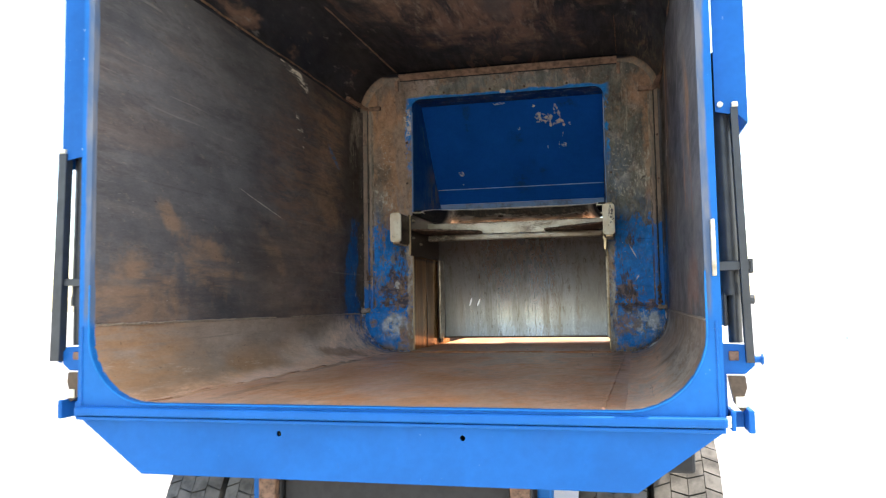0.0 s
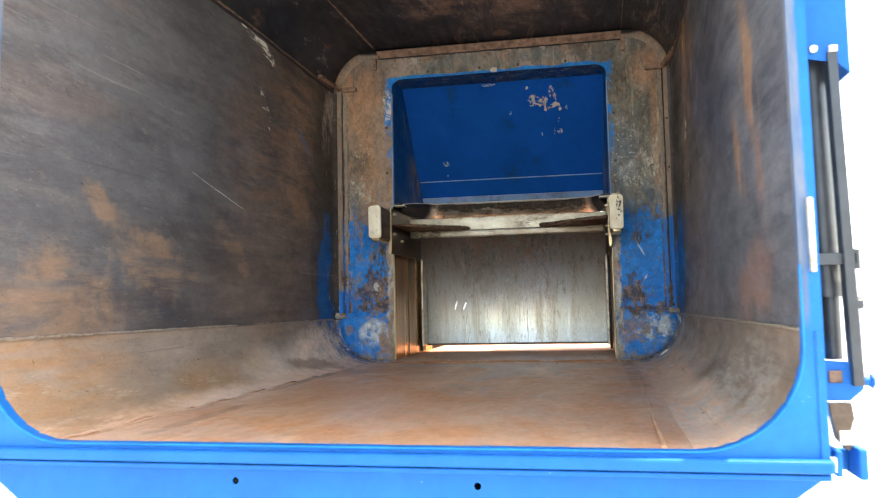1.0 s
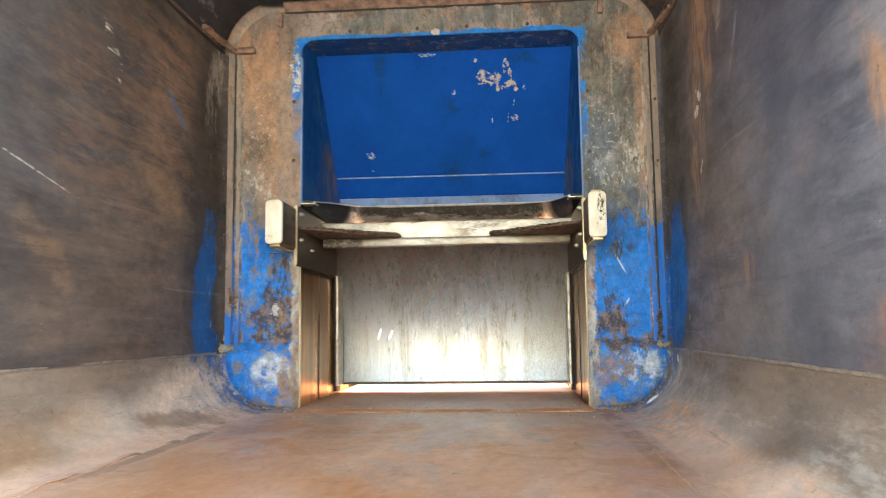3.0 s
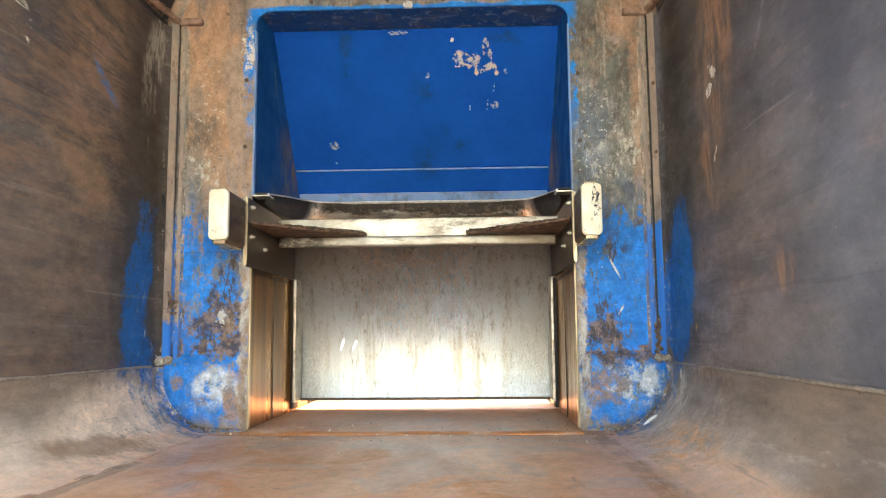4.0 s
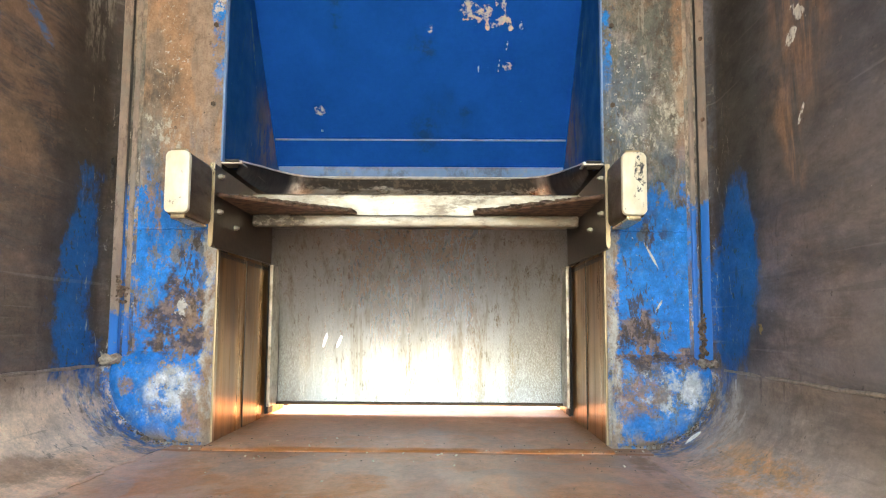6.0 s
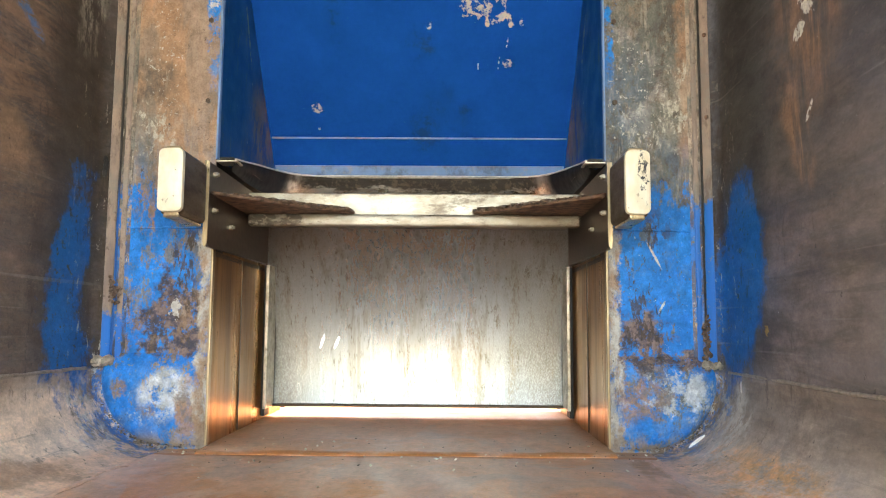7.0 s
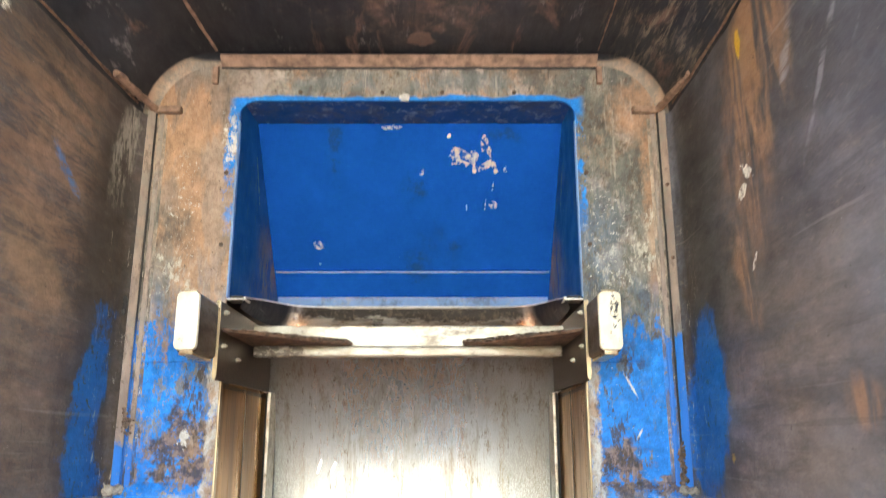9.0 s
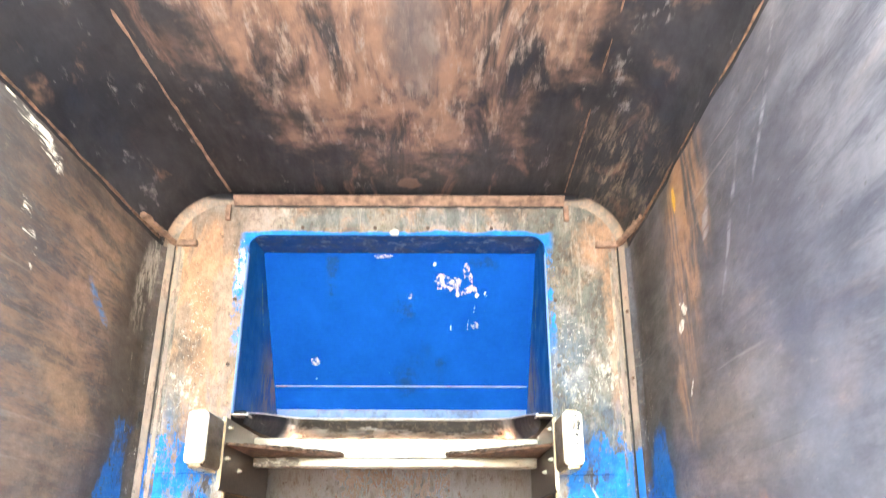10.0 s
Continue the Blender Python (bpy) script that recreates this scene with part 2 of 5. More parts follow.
        c = k.mix(k.mul(brown, k.step(smear, 0.30, 0.62, 0.5, 0.9)), c, k.mix(k.step(mid, 0.38, 0.62), (0.125, 0.092, 0.070), (0.275, 0.205, 0.165)))
        c = k.mix(k.mul(k.blob((X, 1.92, 2.55), (far, 0.42, 0.55), 0.4, 4, 0, 0.6), k.step(mid, 0.30, 0.55, 0.5, 1.0), 0.7), c, (0.072, 0.062, 0.056))
        for at, r, t in (((X, 1.86, 2.66), (far, 0.20, 0.42), 20), ((X, 0.56, 2.0), (far, 0.05, 0.16), -25), ((X, 0.36, 2.2), (far, 0.09, 0.2), -20), ((X, 1.47, 1.74), (far, 0.07, 0.05), 0), ((X, 2.02, 2.12), (far, 0.06, 0.14), -20)):
            c = k.mix(k.mul(k.blob(at, r, 0.5, 6, t, 0.5), k.step(k.noise(6.5, 9, stretch=(1, 1.7, 0.35), turn=(24, 0, 0), rough=0.66, warp=0.5), 0.40, 0.56), 0.8), c, (0.42, 0.225, 0.12))
        red = k.most(k.blob((X, 0.42, 1.60), (far, 0.26, 0.10), 0.8, 5, -15, 0.4), k.blob((X, 0.25, 1.85), (far, 0.05, 0.14), 0.4, 6, 0, 0.3))
        c = k.mix(k.mul(red, k.step(mid, 0.3, 0.55), 0.6), c, (0.34, 0.175, 0.125))
        # tall near-black band next to the bulkhead
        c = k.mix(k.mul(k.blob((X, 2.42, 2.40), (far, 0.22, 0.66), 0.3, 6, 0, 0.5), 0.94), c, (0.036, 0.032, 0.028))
        blue = k.most(k.blob((X, 2.46, 1.76), (far, 0.185, 0.30), 0.35, 8, 14, 0.15), k.blob((X, 2.52, 1.66), (far, 0.12, 0.20), 0.4, 12, 0, 0.2))
        chip = k.most(k.blob((X, 1.945, 2.42), (far, 0.034, 0.018), 1.1, 26, 30), k.blob((X, 1.985, 2.37), (far, 0.030, 0.020), 1.1, 30), k.blob((X, 1.95, 2.15), (far, 0.030, 0.006), 0.8, 40, -50))
        for at, r, t in (((X, 1.45, 2.50), (far, 0.012, 0.20), 38), ((X, 1.10, 2.72), (far, 0.010, 0.24), 42), ((X, 1.62, 2.62), (far, 0.022, 0.10), 30)):
            c = k.mix(k.mul(k.blob(at, r, 0.6, 14, t, 0.5), k.step(fine, 0.40, 0.58), 0.42), c, (0.42, 0.41, 0.42))
        yellow = k.most(k.blob((X, 1.91, 2.81), (far, 0.02, 0.045), 0.4, 30), k.blob((X, 2.265, 1.61), (far, 0.013, 0.013), 0.9, 44))
        c = k.mix(yellow, c, (0.72, 0.42, 0.05))
    # the rounded corner against the bulkhead wears like it
    flat = k.mul(k.step(y, 2.662, 2.668), k.step(z, 1.46, 1.50))
    fc = k.mix(k.step(k.noise(12, 9, stretch=(1, 1, 0.5), rough=0.76), 0.40, 0.58), (0.40, 0.285, 0.20), (0.17, 0.155, 0.125))
    fc = k.mix(k.mul(k.step(k.calc("ADD", z, k.mul(k.calc("SUBTRACT", k.noise(9, 8, rough=0.75), 0.5), 0.5)), 2.08, 2.02), k.crisp(14, 0.46, 0.02)), fc, (0.0, 0.15, 0.46))
    c = k.mix(flat, c, fc)
    low = k.step(z, 1.475, 1.465)
    hatch = k.most(k.crisp(20, 0.62, 0.03, (1, 0.06, 2.2), (25, 0, 0), move=(2, 2, 2)), k.crisp(20, 0.63, 0.03, (1, 0.06, 2.2), (-55, 0, 0), move=(4, 2, 2)))
    rub = k.noise(7, 9, stretch=(1, 0.22, 1.3), rough=0.72)
    tall = k.calc("ADD", z, k.mul(k.calc("SUBTRACT", k.noise(3.4, 8, stretch=(1, 0.45, 1), rough=0.66, warp=0.4), 0.5), 0.26))
    if side < 0:
        tall = k.calc("SUBTRACT", tall, k.mul(k.step(y, 1.7, 2.1), 0.075))
    lc = k.mix(k.step(rub, 0.3, 0.66), (0.21, 0.160, 0.127) if side < 0 else (0.15, 0.112, 0.088), (0.35, 0.268, 0.21) if side < 0 else (0.27, 0.202, 0.155))
    lc = k.mix(k.mul(k.step(mid, 0.46, 0.62), 0.5), lc, (0.34, 0.235, 0.165))
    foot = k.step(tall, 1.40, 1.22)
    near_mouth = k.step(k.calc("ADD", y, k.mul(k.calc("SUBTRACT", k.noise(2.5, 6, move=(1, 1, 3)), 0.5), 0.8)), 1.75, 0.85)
    # deep foot lightened past rust for light falling there, most on the left
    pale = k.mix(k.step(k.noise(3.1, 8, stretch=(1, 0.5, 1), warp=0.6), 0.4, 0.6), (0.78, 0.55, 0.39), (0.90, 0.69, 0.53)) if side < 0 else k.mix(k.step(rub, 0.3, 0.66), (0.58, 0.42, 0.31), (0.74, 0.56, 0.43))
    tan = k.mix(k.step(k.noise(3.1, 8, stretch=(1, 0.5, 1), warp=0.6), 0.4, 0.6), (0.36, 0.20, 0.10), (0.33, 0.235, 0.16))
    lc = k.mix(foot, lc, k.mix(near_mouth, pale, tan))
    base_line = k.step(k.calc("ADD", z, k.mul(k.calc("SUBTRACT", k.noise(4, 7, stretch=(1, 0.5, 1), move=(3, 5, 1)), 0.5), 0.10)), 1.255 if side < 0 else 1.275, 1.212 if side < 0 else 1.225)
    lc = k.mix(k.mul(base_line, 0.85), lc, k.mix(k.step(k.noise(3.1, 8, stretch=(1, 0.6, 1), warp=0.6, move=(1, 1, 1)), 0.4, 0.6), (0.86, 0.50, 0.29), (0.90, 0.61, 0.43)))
    if side < 0:
        lc = k.mix(k.mul(k.blob((X, 0.0, 1.3), (far, 0.45, 0.22), 0.5, 6, 0, 0.5), k.step(fine, 0.36, 0.6), 0.8), lc, (0.38, 0.205, 0.10))
        lc = k.mix(k.mul(k.blob((-0.93, 1.95, 1.25), (far, 0.22, 0.03), 0.6, 7, -4, 0.4), 0.75), lc, (0.36, 0.20, 0.11))
    else:
        lc = k.mix(k.mul(k.blob((0.97, 0.45, 1.28), (far, 0.42, 0.14), 0.5, 6, 0, 0.4), k.step(k.noise(22, 8, stretch=(1, 0.25, 1), turn=(20, 0, 0), rough=0.75), 0.44, 0.56), 0.5), lc, (0.54, 0.47, 0.39))
        lc = k.mix(k.mul(k.blob((0.93, 2.05, 1.245), (far, 0.30, 0.045), 0.6, 7, 0, 0.5), k.crisp(14, 0.48, 0.06, (1, 0.4, 1)), 0.85), lc, (0.85, 0.42, 0.15))
        lc = k.mix(k.mul(k.blob((0.98, 2.47, 1.33), (far, 0.13, 0.10), 0.6, 7, 30, 0.6), k.step(k.noise(16, 8, rough=0.7), 0.42, 0.58), 0.8), lc, (0.60, 0.53, 0.45))
    lc = k.mix(k.mul(hatch, 0.25), lc, (0.14, 0.105, 0.08))
    lc = k.mix(k.mul(k.crisp(24, 0.60, 0.04, (1, 0.2, 1)), k.step(z, 1.42, 1.30), 0.4), lc, (0.66, 0.53, 0.42))
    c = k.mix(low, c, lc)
    # both walls darker again in the lower part by the bulkhead
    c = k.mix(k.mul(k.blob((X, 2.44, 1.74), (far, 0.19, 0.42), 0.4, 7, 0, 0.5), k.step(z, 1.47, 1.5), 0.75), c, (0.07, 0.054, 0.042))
    c = k.mix(k.mul(blue, k.step(k.noise(30, 6, rough=0.7), 0.66, 0.58), k.crisp(14, 0.38, 0.03, (1, 1, 0.7), move=(6, 3, 3))), c, (0.0, 0.120, 0.37))
    corner = k.mul(k.step(k.calc("ADD", z, k.mul(k.calc("SUBTRACT", k.noise(9, 6), 0.5), 0.1)), 1.46, 1.42), k.step(k.calc("ADD", y, k.mul(k.calc("SUBTRACT", k.noise(8, 6, move=(5, 5, 5)), 0.5), 0.2)), 2.40 if side < 0 else 2.47, 2.50 if side < 0 else 2.56))
    c = k.mix(k.mul(corner, k.step(k.noise(15, 9, move=(2, 2, 2), rough=0.74), 0.44, 0.54), 0.9), c, k.mix(k.crisp(20, 0.54, 0.04), k.mix(k.crisp(17, 0.50, 0.04, move=(7, 7, 7)), (0.07, 0.20, 0.44), (0.30, 0.225, 0.17)), (0.48, 0.47, 0.43)))
    seal = k.mul(k.step(k.calc("ADD", y, k.mul(k.calc("SUBTRACT", k.noise(14, 7), 0.5), 0.08)), 2.585, 2.625), k.step(z, 1.475, 1.465), k.crisp(13, 0.48, 0.03, move=(9, 1, 1)))
    drips = k.mul(k.step(y, 2.42, 2.5), k.step(z, 1.46, 1.5), k.step(z, 2.7, 2.2))
    c = k.mix(k.mul(drips, k.crisp(22, 0.50, 0.04, (1, 1, 0.3), move=(5, 5, 8)), k.step(blue, 0.0, 1.0, 0.8, 0.12)), c, (0.075, 0.055, 0.04))
    c = k.mix(k.mul(drips, k.crisp(36, 0.61, 0.02, (1, 1, 0.35), move=(5, 2, 8)), 0.8), c, (0.50, 0.45, 0.36))
    c = k.mix(seal, c, k.mix(k.crisp(26, 0.56, 0.04), k.mix(k.crisp(15, 0.50, 0.04, move=(1, 5, 5)), (0.04, 0.185, 0.46), (0.26, 0.18, 0.125)), (0.50, 0.48, 0.44)))
    c = k.mix(k.mul(chip, k.step(k.noise(45, 6, rough=0.7), 0.38, 0.46), 0.95), c, (0.92, 0.87, 0.74))
    scratch = k.noise(13, 4, stretch=(1, 0.07, 3.4), turn=tilt, rough=0.5, move=(2, 7, 7))
    c = k.mix(k.mul(k.step(scratch, 0.64, 0.70), k.step(big, 0.4, 0.6), 0.25), c, (0.38, 0.34, 0.30))
    cross = k.noise(11, 4, stretch=(1, 0.08, 3.0), turn=(tilt[0] * -0.5, 0, 0), rough=0.5, move=(5, 1, 4))
    c = k.mix(k.mul(k.step(cross, 0.67, 0.71), 0.25), c, (0.045, 0.036, 0.03))
    c = k.mix(k.step(k.noise(75, 2, move=(1, 5, 2)), 0.775, 0.79), c, (0.5, 0.46, 0.4))
    c = k.mix(k.mul(k.step(k.noise(34, 5, move=(7, 5, 2), rough=0.7), 0.655, 0.70), 0.75), c, (0.045, 0.034, 0.028))
    c = k.mix(k.mul(k.step(k.noise(44, 5, move=(2, 1, 9), rough=0.7), 0.68, 0.71), 0.35), c, (0.42, 0.32, 0.22))
    c = k.mottle(c, 0.15 if side < 0 else 0.26, 12, (1, 0.5, 1.2), tilt)
    c = k.grain(c, 0.13, 130, (1, 0.6, 1), tilt)
    c = k.mix(k.step(y, 1.4, 2.1), c, k.grain(k.mottle(c, 0.40, 16, (1, 0.7, 1.1), tilt), 0.15, 130))
    c = k.mix(k.mul(k.crisp(30, 0.60, 0.03, (1, 0.5, 1.2), tilt, move=(1, 4, 4)), k.step(big, 0.4, 0.6), 0.22), c, (0.36, 0.28, 0.20))
    c = k.mix(k.mul(k.step(y, 1.7, 2.3), k.crisp(26, 0.60, 0.03, (1, 1, 0.25), move=(3, 4, 9)), 0.6), c, (0.05, 0.04, 0.032))
    k.colour(c)
    k.metal(0.08)
    k.rough(k.step(k.noise(8, 8, stretch=(1, 0.4, 1), turn=tilt, rough=0.7), 0.3, 0.7, 0.33 if side > 0 else 0.40, 0.58 if side > 0 else 0.66))
    k.bump(k.calc("ADD", k.noise(40, 9, stretch=(1, 0.5, 1), turn=tilt, rough=0.7), k.mul(smear, 1.2)), 0.22, 0.004)
    return k.m


def ax_edge(k, x):
    return k.calc("ABSOLUTE", k.calc("ADD", x, k.mul(k.calc("SUBTRACT", k.noise(8, 7), 0.5), 0.08)))


def floor_steel(name):
    k = Mat(name, 0.5)
    k.b.inputs["Specular IOR Level"].default_value = 0.4
    x, y, z = k.axes()
    a = k.noise(1.9, 9, stretch=(1.4, 0.6, 1), warp=0.7, rough=0.64)
    b = k.noise(7, 9, stretch=(1.8, 0.7, 1), rough=0.72)
    d = k.noise(3.1, 7, stretch=(1.2, 0.6, 1), move=(5, 1, 1), warp=0.5)
    c = k.mix(k.step(a, 0.36, 0.62), (0.74, 0.345, 0.16), (0.85, 0.485, 0.285))
    c = k.mix(k.mul(k.step(b, 0.48, 0.66), 0.6), c, (0.77, 0.46, 0.30))
    c = k.mix(k.mul(k.step(d, 0.54, 0.66), 0.6), c, (0.73, 0.44, 0.295))
    c = k.mix(k.mul(k.step(k.noise(2.4, 8, move=(2, 6, 1), warp=0.6), 0.50, 0.60), 0.85), c, (0.72, 0.285, 0.095))
    c = k.mix(k.mul(k.step(k.noise(2.9, 7, stretch=(1, 0.7, 1), move=(8, 3, 4), warp=0.8), 0.51, 0.60), 0.6), c, (0.58, 0.42, 0.33))
    # brightened towards the channel: the glow there is put into the floor colour
    c = k.mix(k.mul(k.step(y, 1.9, 2.6), k.step(b, 0.3, 0.6), 0.55), c, (0.79, 0.51, 0.36))
    edge = k.step(k.calc("ABSOLUTE", k.calc("ADD", x, k.mul(k.calc("SUBTRACT", k.noise(3, 6), 0.5), 0.2))), 0.70, 0.80)
    c = k.mix(k.mul(edge, 0.8), c, (0.88, 0.56, 0.38))
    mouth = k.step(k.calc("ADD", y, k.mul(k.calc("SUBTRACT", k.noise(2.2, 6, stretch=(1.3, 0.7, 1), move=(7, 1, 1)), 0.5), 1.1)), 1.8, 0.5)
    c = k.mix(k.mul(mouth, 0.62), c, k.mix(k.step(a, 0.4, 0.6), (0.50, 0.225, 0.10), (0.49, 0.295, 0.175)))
    rim = k.mul(k.step(k.calc("ABSOLUTE", k.calc("SUBTRACT", x, 0.72)), 0.05, 0.02), k.step(k.noise(5, 7), 0.45, 0.58), k.step(y, 0.6, 1.4))
    c = k.mix(k.mul(rim, 0.8), c, (0.50, 0.235, 0.09))
    trail = k.most(k.blob((-0.80, 1.5, 1.205), (0.035, 0.45, 0.3), 0.5, 7), k.blob((-0.70, 0.35, 1.205), (0.03, 0.30, 0.3), 0.5, 7))
    c = k.mix(k.mul(trail, 0.5), c, (0.30, 0.165, 0.095))
    c = k.mix(k.mul(k.step(k.noise(30, 6, rough=0.72), 0.66, 0.73), 0.6), c, (0.16, 0.10, 0.07))
    c = k.mix(k.step(k.noise(95, 2), 0.775, 0.79), c, (0.55, 0.5, 0.45))
    rust = k.mul(k.step(k.calc("ABSOLUTE", k.calc("ADD", k.calc("SUBTRACT", y, 2.575), k.mul(k.calc("SUBTRACT", k.noise(6, 8), 0.5), 0.10))), 0.036, 0.006), k.step(k.noise(7, 6), 0.32, 0.5, 0.1, 0.95))
    c = k.mix(rust, c, (0.60, 0.215, 0.065))
    c = k.mix(k.mul(k.step(y, 2.58, 2.62), k.step(ax_edge(k, x), 0.60, 0.67), 0.7), c, (0.52, 0.24, 0.10))
    c = k.mix(k.mul(k.crisp(24, 0.60, 0.03, (1, 0.25, 1)), 0.4), c, (0.68, 0.47, 0.33))
    c = k.mix(k.mul(k.crisp(28, 0.63, 0.02, (1, 0.6, 1), move=(3, 3, 3)), 0.6), c, (0.17, 0.105, 0.07))
    c = k.mottle(c, 0.24, 26, (1, 0.6, 1))
    c = k.grain(c, 0.12, 120)
    k.colour(c)
    k.metal(0.05)
    k.rough(k.step(b, 0.3, 0.7, 0.32, 0.56))
    k.bump(k.calc("ADD", k.noise(40, 9, rough=0.7), k.mul(a, 2.0)), 0.18, 0.004)
    return k.m


def ceiling_steel(name):
    k = Mat(name, 0.5)
    k.b.inputs["Specular IOR Level"].default_value = 0.20
    a = k.noise(3.2, 9, stretch=(2.2, 0.55, 1), warp=0.6, rough=0.66)
    b = k.noise(12, 9, stretch=(1.8, 0.35, 1), rough=0.74)
    c = k.mix(k.step(k.noise(1.3, 4), 0.35, 0.65), (0.017, 0.018, 0.022), (0.038, 0.037, 0.040))
    patch = k.blob((0.05, 1.2, 3.18), (0.62, 1.0, 0.5), 0.45, 4.0, 0, 0.28)
    c = k.mix(k.mul(patch, k.step(a, 0.36, 0.58), 0.8), c, (0.32, 0.19, 0.13))
    c = k.mix(k.mul(patch, k.step(b, 0.5, 0.64), 0.6), c, (0.44, 0.35, 0.29))
    c = k.mix(k.mul(k.blob((0.12, 1.45, 3.18), (0.09, 0.4, 0.5), 0.5, 6, 0, 0.6), 0.7), c, (0.11, 0.10, 0.10))
    c = k.mix(k.mul(k.step(a, 0.57, 0.70), 0.7), c, (0.24, 0.14, 0.095))
    corner = k.blob((0.97, 2.25, 3.1), (0.2, 0.4, 0.3), 0.4, 6, 0, 0.5)
    c = k.mix(k.mul(corner, k.crisp(30, 0.52, 0.05, (1.6, 0.14, 1), (0, 0, 28)), k.step(b, 0.42, 0.58), 0.6), c, (0.32, 0.25, 0.17))
    c = k.mix(k.mul(k.step(k.noise(14, 7, stretch=(1, 0.3, 1), turn=(0, 0, 20), rough=0.7, move=(3, 3, 3)), 0.6, 0.70), 0.6), c, (0.27, 0.25, 0.235))
    y, z = k.axes()[1], k.axes()[2]
    flat = k.mul(k.step(y, 2.632, 2.645), k.step(z, 3.165, 3.15))
    c = k.mix(flat, c, k.mix(k.step(k.noise(12, 9, rough=0.75), 0.40, 0.60), (0.40, 0.27, 0.185), (0.22, 0.19, 0.15)))
    dot = k.most(k.blob((0.06, 2.53, 3.18), (0.05, 0.05, 0.3), 0.5, 14), k.blob((0.23, 2.08, 3.18), (0.04, 0.09, 0.3), 0.7, 14))
    c = k.mix(k.mul(dot, 0.5), c, (0.28, 0.17, 0.12))
    c = k.mottle(c, 0.40, 15, (1.3, 0.6, 1))
    k.colour(c)
    k.metal(0.05)
    k.rough(k.step(b, 0.3, 0.7, 0.4, 0.64))
    k.bump(k.noise(35, 9, rough=0.7), 0.22, 0.004)
    return k.m


def bulkhead_steel(name):
    """Blue paint below, worn to bare greenish steel and rust above; pale scrapes in the bottom corners."""
    k = Mat(name, 0.5)
    k.b.inputs["Specular IOR Level"].default_value = 0.22
    x, y, z = k.axes()
    ax = k.calc("ABSOLUTE", x)
    a = k.noise(3.6, 10, rough=0.72, warp=0.5)
    b = k.noise(15, 11, stretch=(1, 1, 0.5), rough=0.78)
    d = k.noise(5, 9, stretch=(1.3, 1, 0.7), move=(3, 3, 8), rough=0.74, warp=0.4)
    F = 0.5
    c = k.mix(k.step(a, 0.43, 0.53), (0.36, 0.215, 0.135), (0.25, 0.225, 0.18))
    c = k.mix(k.mul(k.step(k.noise(2.6, 8, move=(6, 6, 1), warp=0.6, rough=0.66), 0.50, 0.57), 0.75), c, (0.44, 0.355, 0.30))
    right = k.step(x, 0.4, 0.7)
    c = k.mix(k.mul(right, k.step(d, 0.34, 0.50), 0.92), c, (0.125, 0.128, 0.112))
    c = k.mix(k.mul(k.step(d, 0.52, 0.58), 0.8), c, (0.095, 0.085, 0.07))
    c = k.mix(k.mul(k.crisp(13, 0.53, 0.03, (1, 1, 0.7), move=(8, 8, 2)), k.crisp(40, 0.50, 0.05), 0.7), c, (0.11, 0.075, 0.05))
    c = k.mix(k.mul(k.crisp(22, 0.58, 0.03, (1.3, 1, 0.6), move=(8, 1, 7)), 0.38), c, (0.50, 0.42, 0.33))
    for at, r in (((-0.80, 2.67, 2.55), (0.12, F, 0.17)), ((-0.86, 2.67, 2.95), (0.16, F, 0.13)), ((0.93, 2.67, 2.95), (0.12, F, 0.14)), ((-0.95, 2.67, 2.65), (0.05, F, 0.3)), ((0.95, 2.67, 2.5), (0.03, F, 0.4))):
        c = k.mix(k.mul(k.blob(at, r, 0.6, 9, 0, 0.4), k.step(b, 0.32, 0.54), 0.75), c, (0.42, 0.235, 0.14))
    c = k.mix(k.mul(k.blob((0, 2.67, 3.07), (0.55, F, 0.05), 0.5, 6, 0, 0.5), k.step(d, 0.42, 0.55), 0.75), c, (0.17, 0.19, 0.18))
    left = k.step(x, -0.5, -0.7)
    cloud = k.noise(4.2, 5, stretch=(1.2, 1, 0.6), rough=0.55, warp=0.8, move=(2, 5, 7))
    calm = k.mix(k.step(cloud, 0.38, 0.60), (0.20, 0.165, 0.135), (0.37, 0.255, 0.185))
    calm = k.mix(k.mul(k.step(k.noise(5.5, 6, stretch=(1.3, 1, 0.5), rough=0.6, warp=0.6, move=(5, 5, 3)), 0.50, 0.60), 0.8), calm, (0.45, 0.245, 0.135))
    c = k.mix(k.mul(left, k.step(cloud, 0.25, 0.6, 0.5, 0.8)), c, calm)
    c = k.mix(k.mul(k.blob((-0.93, 2.67, 2.42), (0.10, F, 0.14), 0.6, 9, 0, 0.5), k.step(b, 0.36, 0.56), 0.75), c, (0.085, 0.078, 0.065))
    # vertical scuffs
    c = k.mix(k.mul(k.crisp(26, 0.60, 0.03, (1, 1, 0.10)), 0.4), c, (0.48, 0.41, 0.33))
    c = k.mix(k.mul(k.crisp(30, 0.62, 0.03, (1, 1, 0.10), move=(5, 1, 3)), 0.6), c, (0.13, 0.10, 0.08))
    pale = k.most(k.blob((-0.90, 2.67, 2.28), (0.09, F, 0.11), 0.6, 12), k.blob((0.92, 2.67, 2.38), (0.06, F, 0.17), 0.7, 12), k.blob((0.80, 2.67, 2.30), (0.07, F, 0.10), 0.7, 16))
    c = k.mix(k.mul(pale, k.most(k.crisp(30, 0.55, 0.03, (1, 1, 0.6)), k.mul(k.step(b, 0.4, 0.6), 0.35)), 0.85), c, (0.54, 0.48, 0.38))
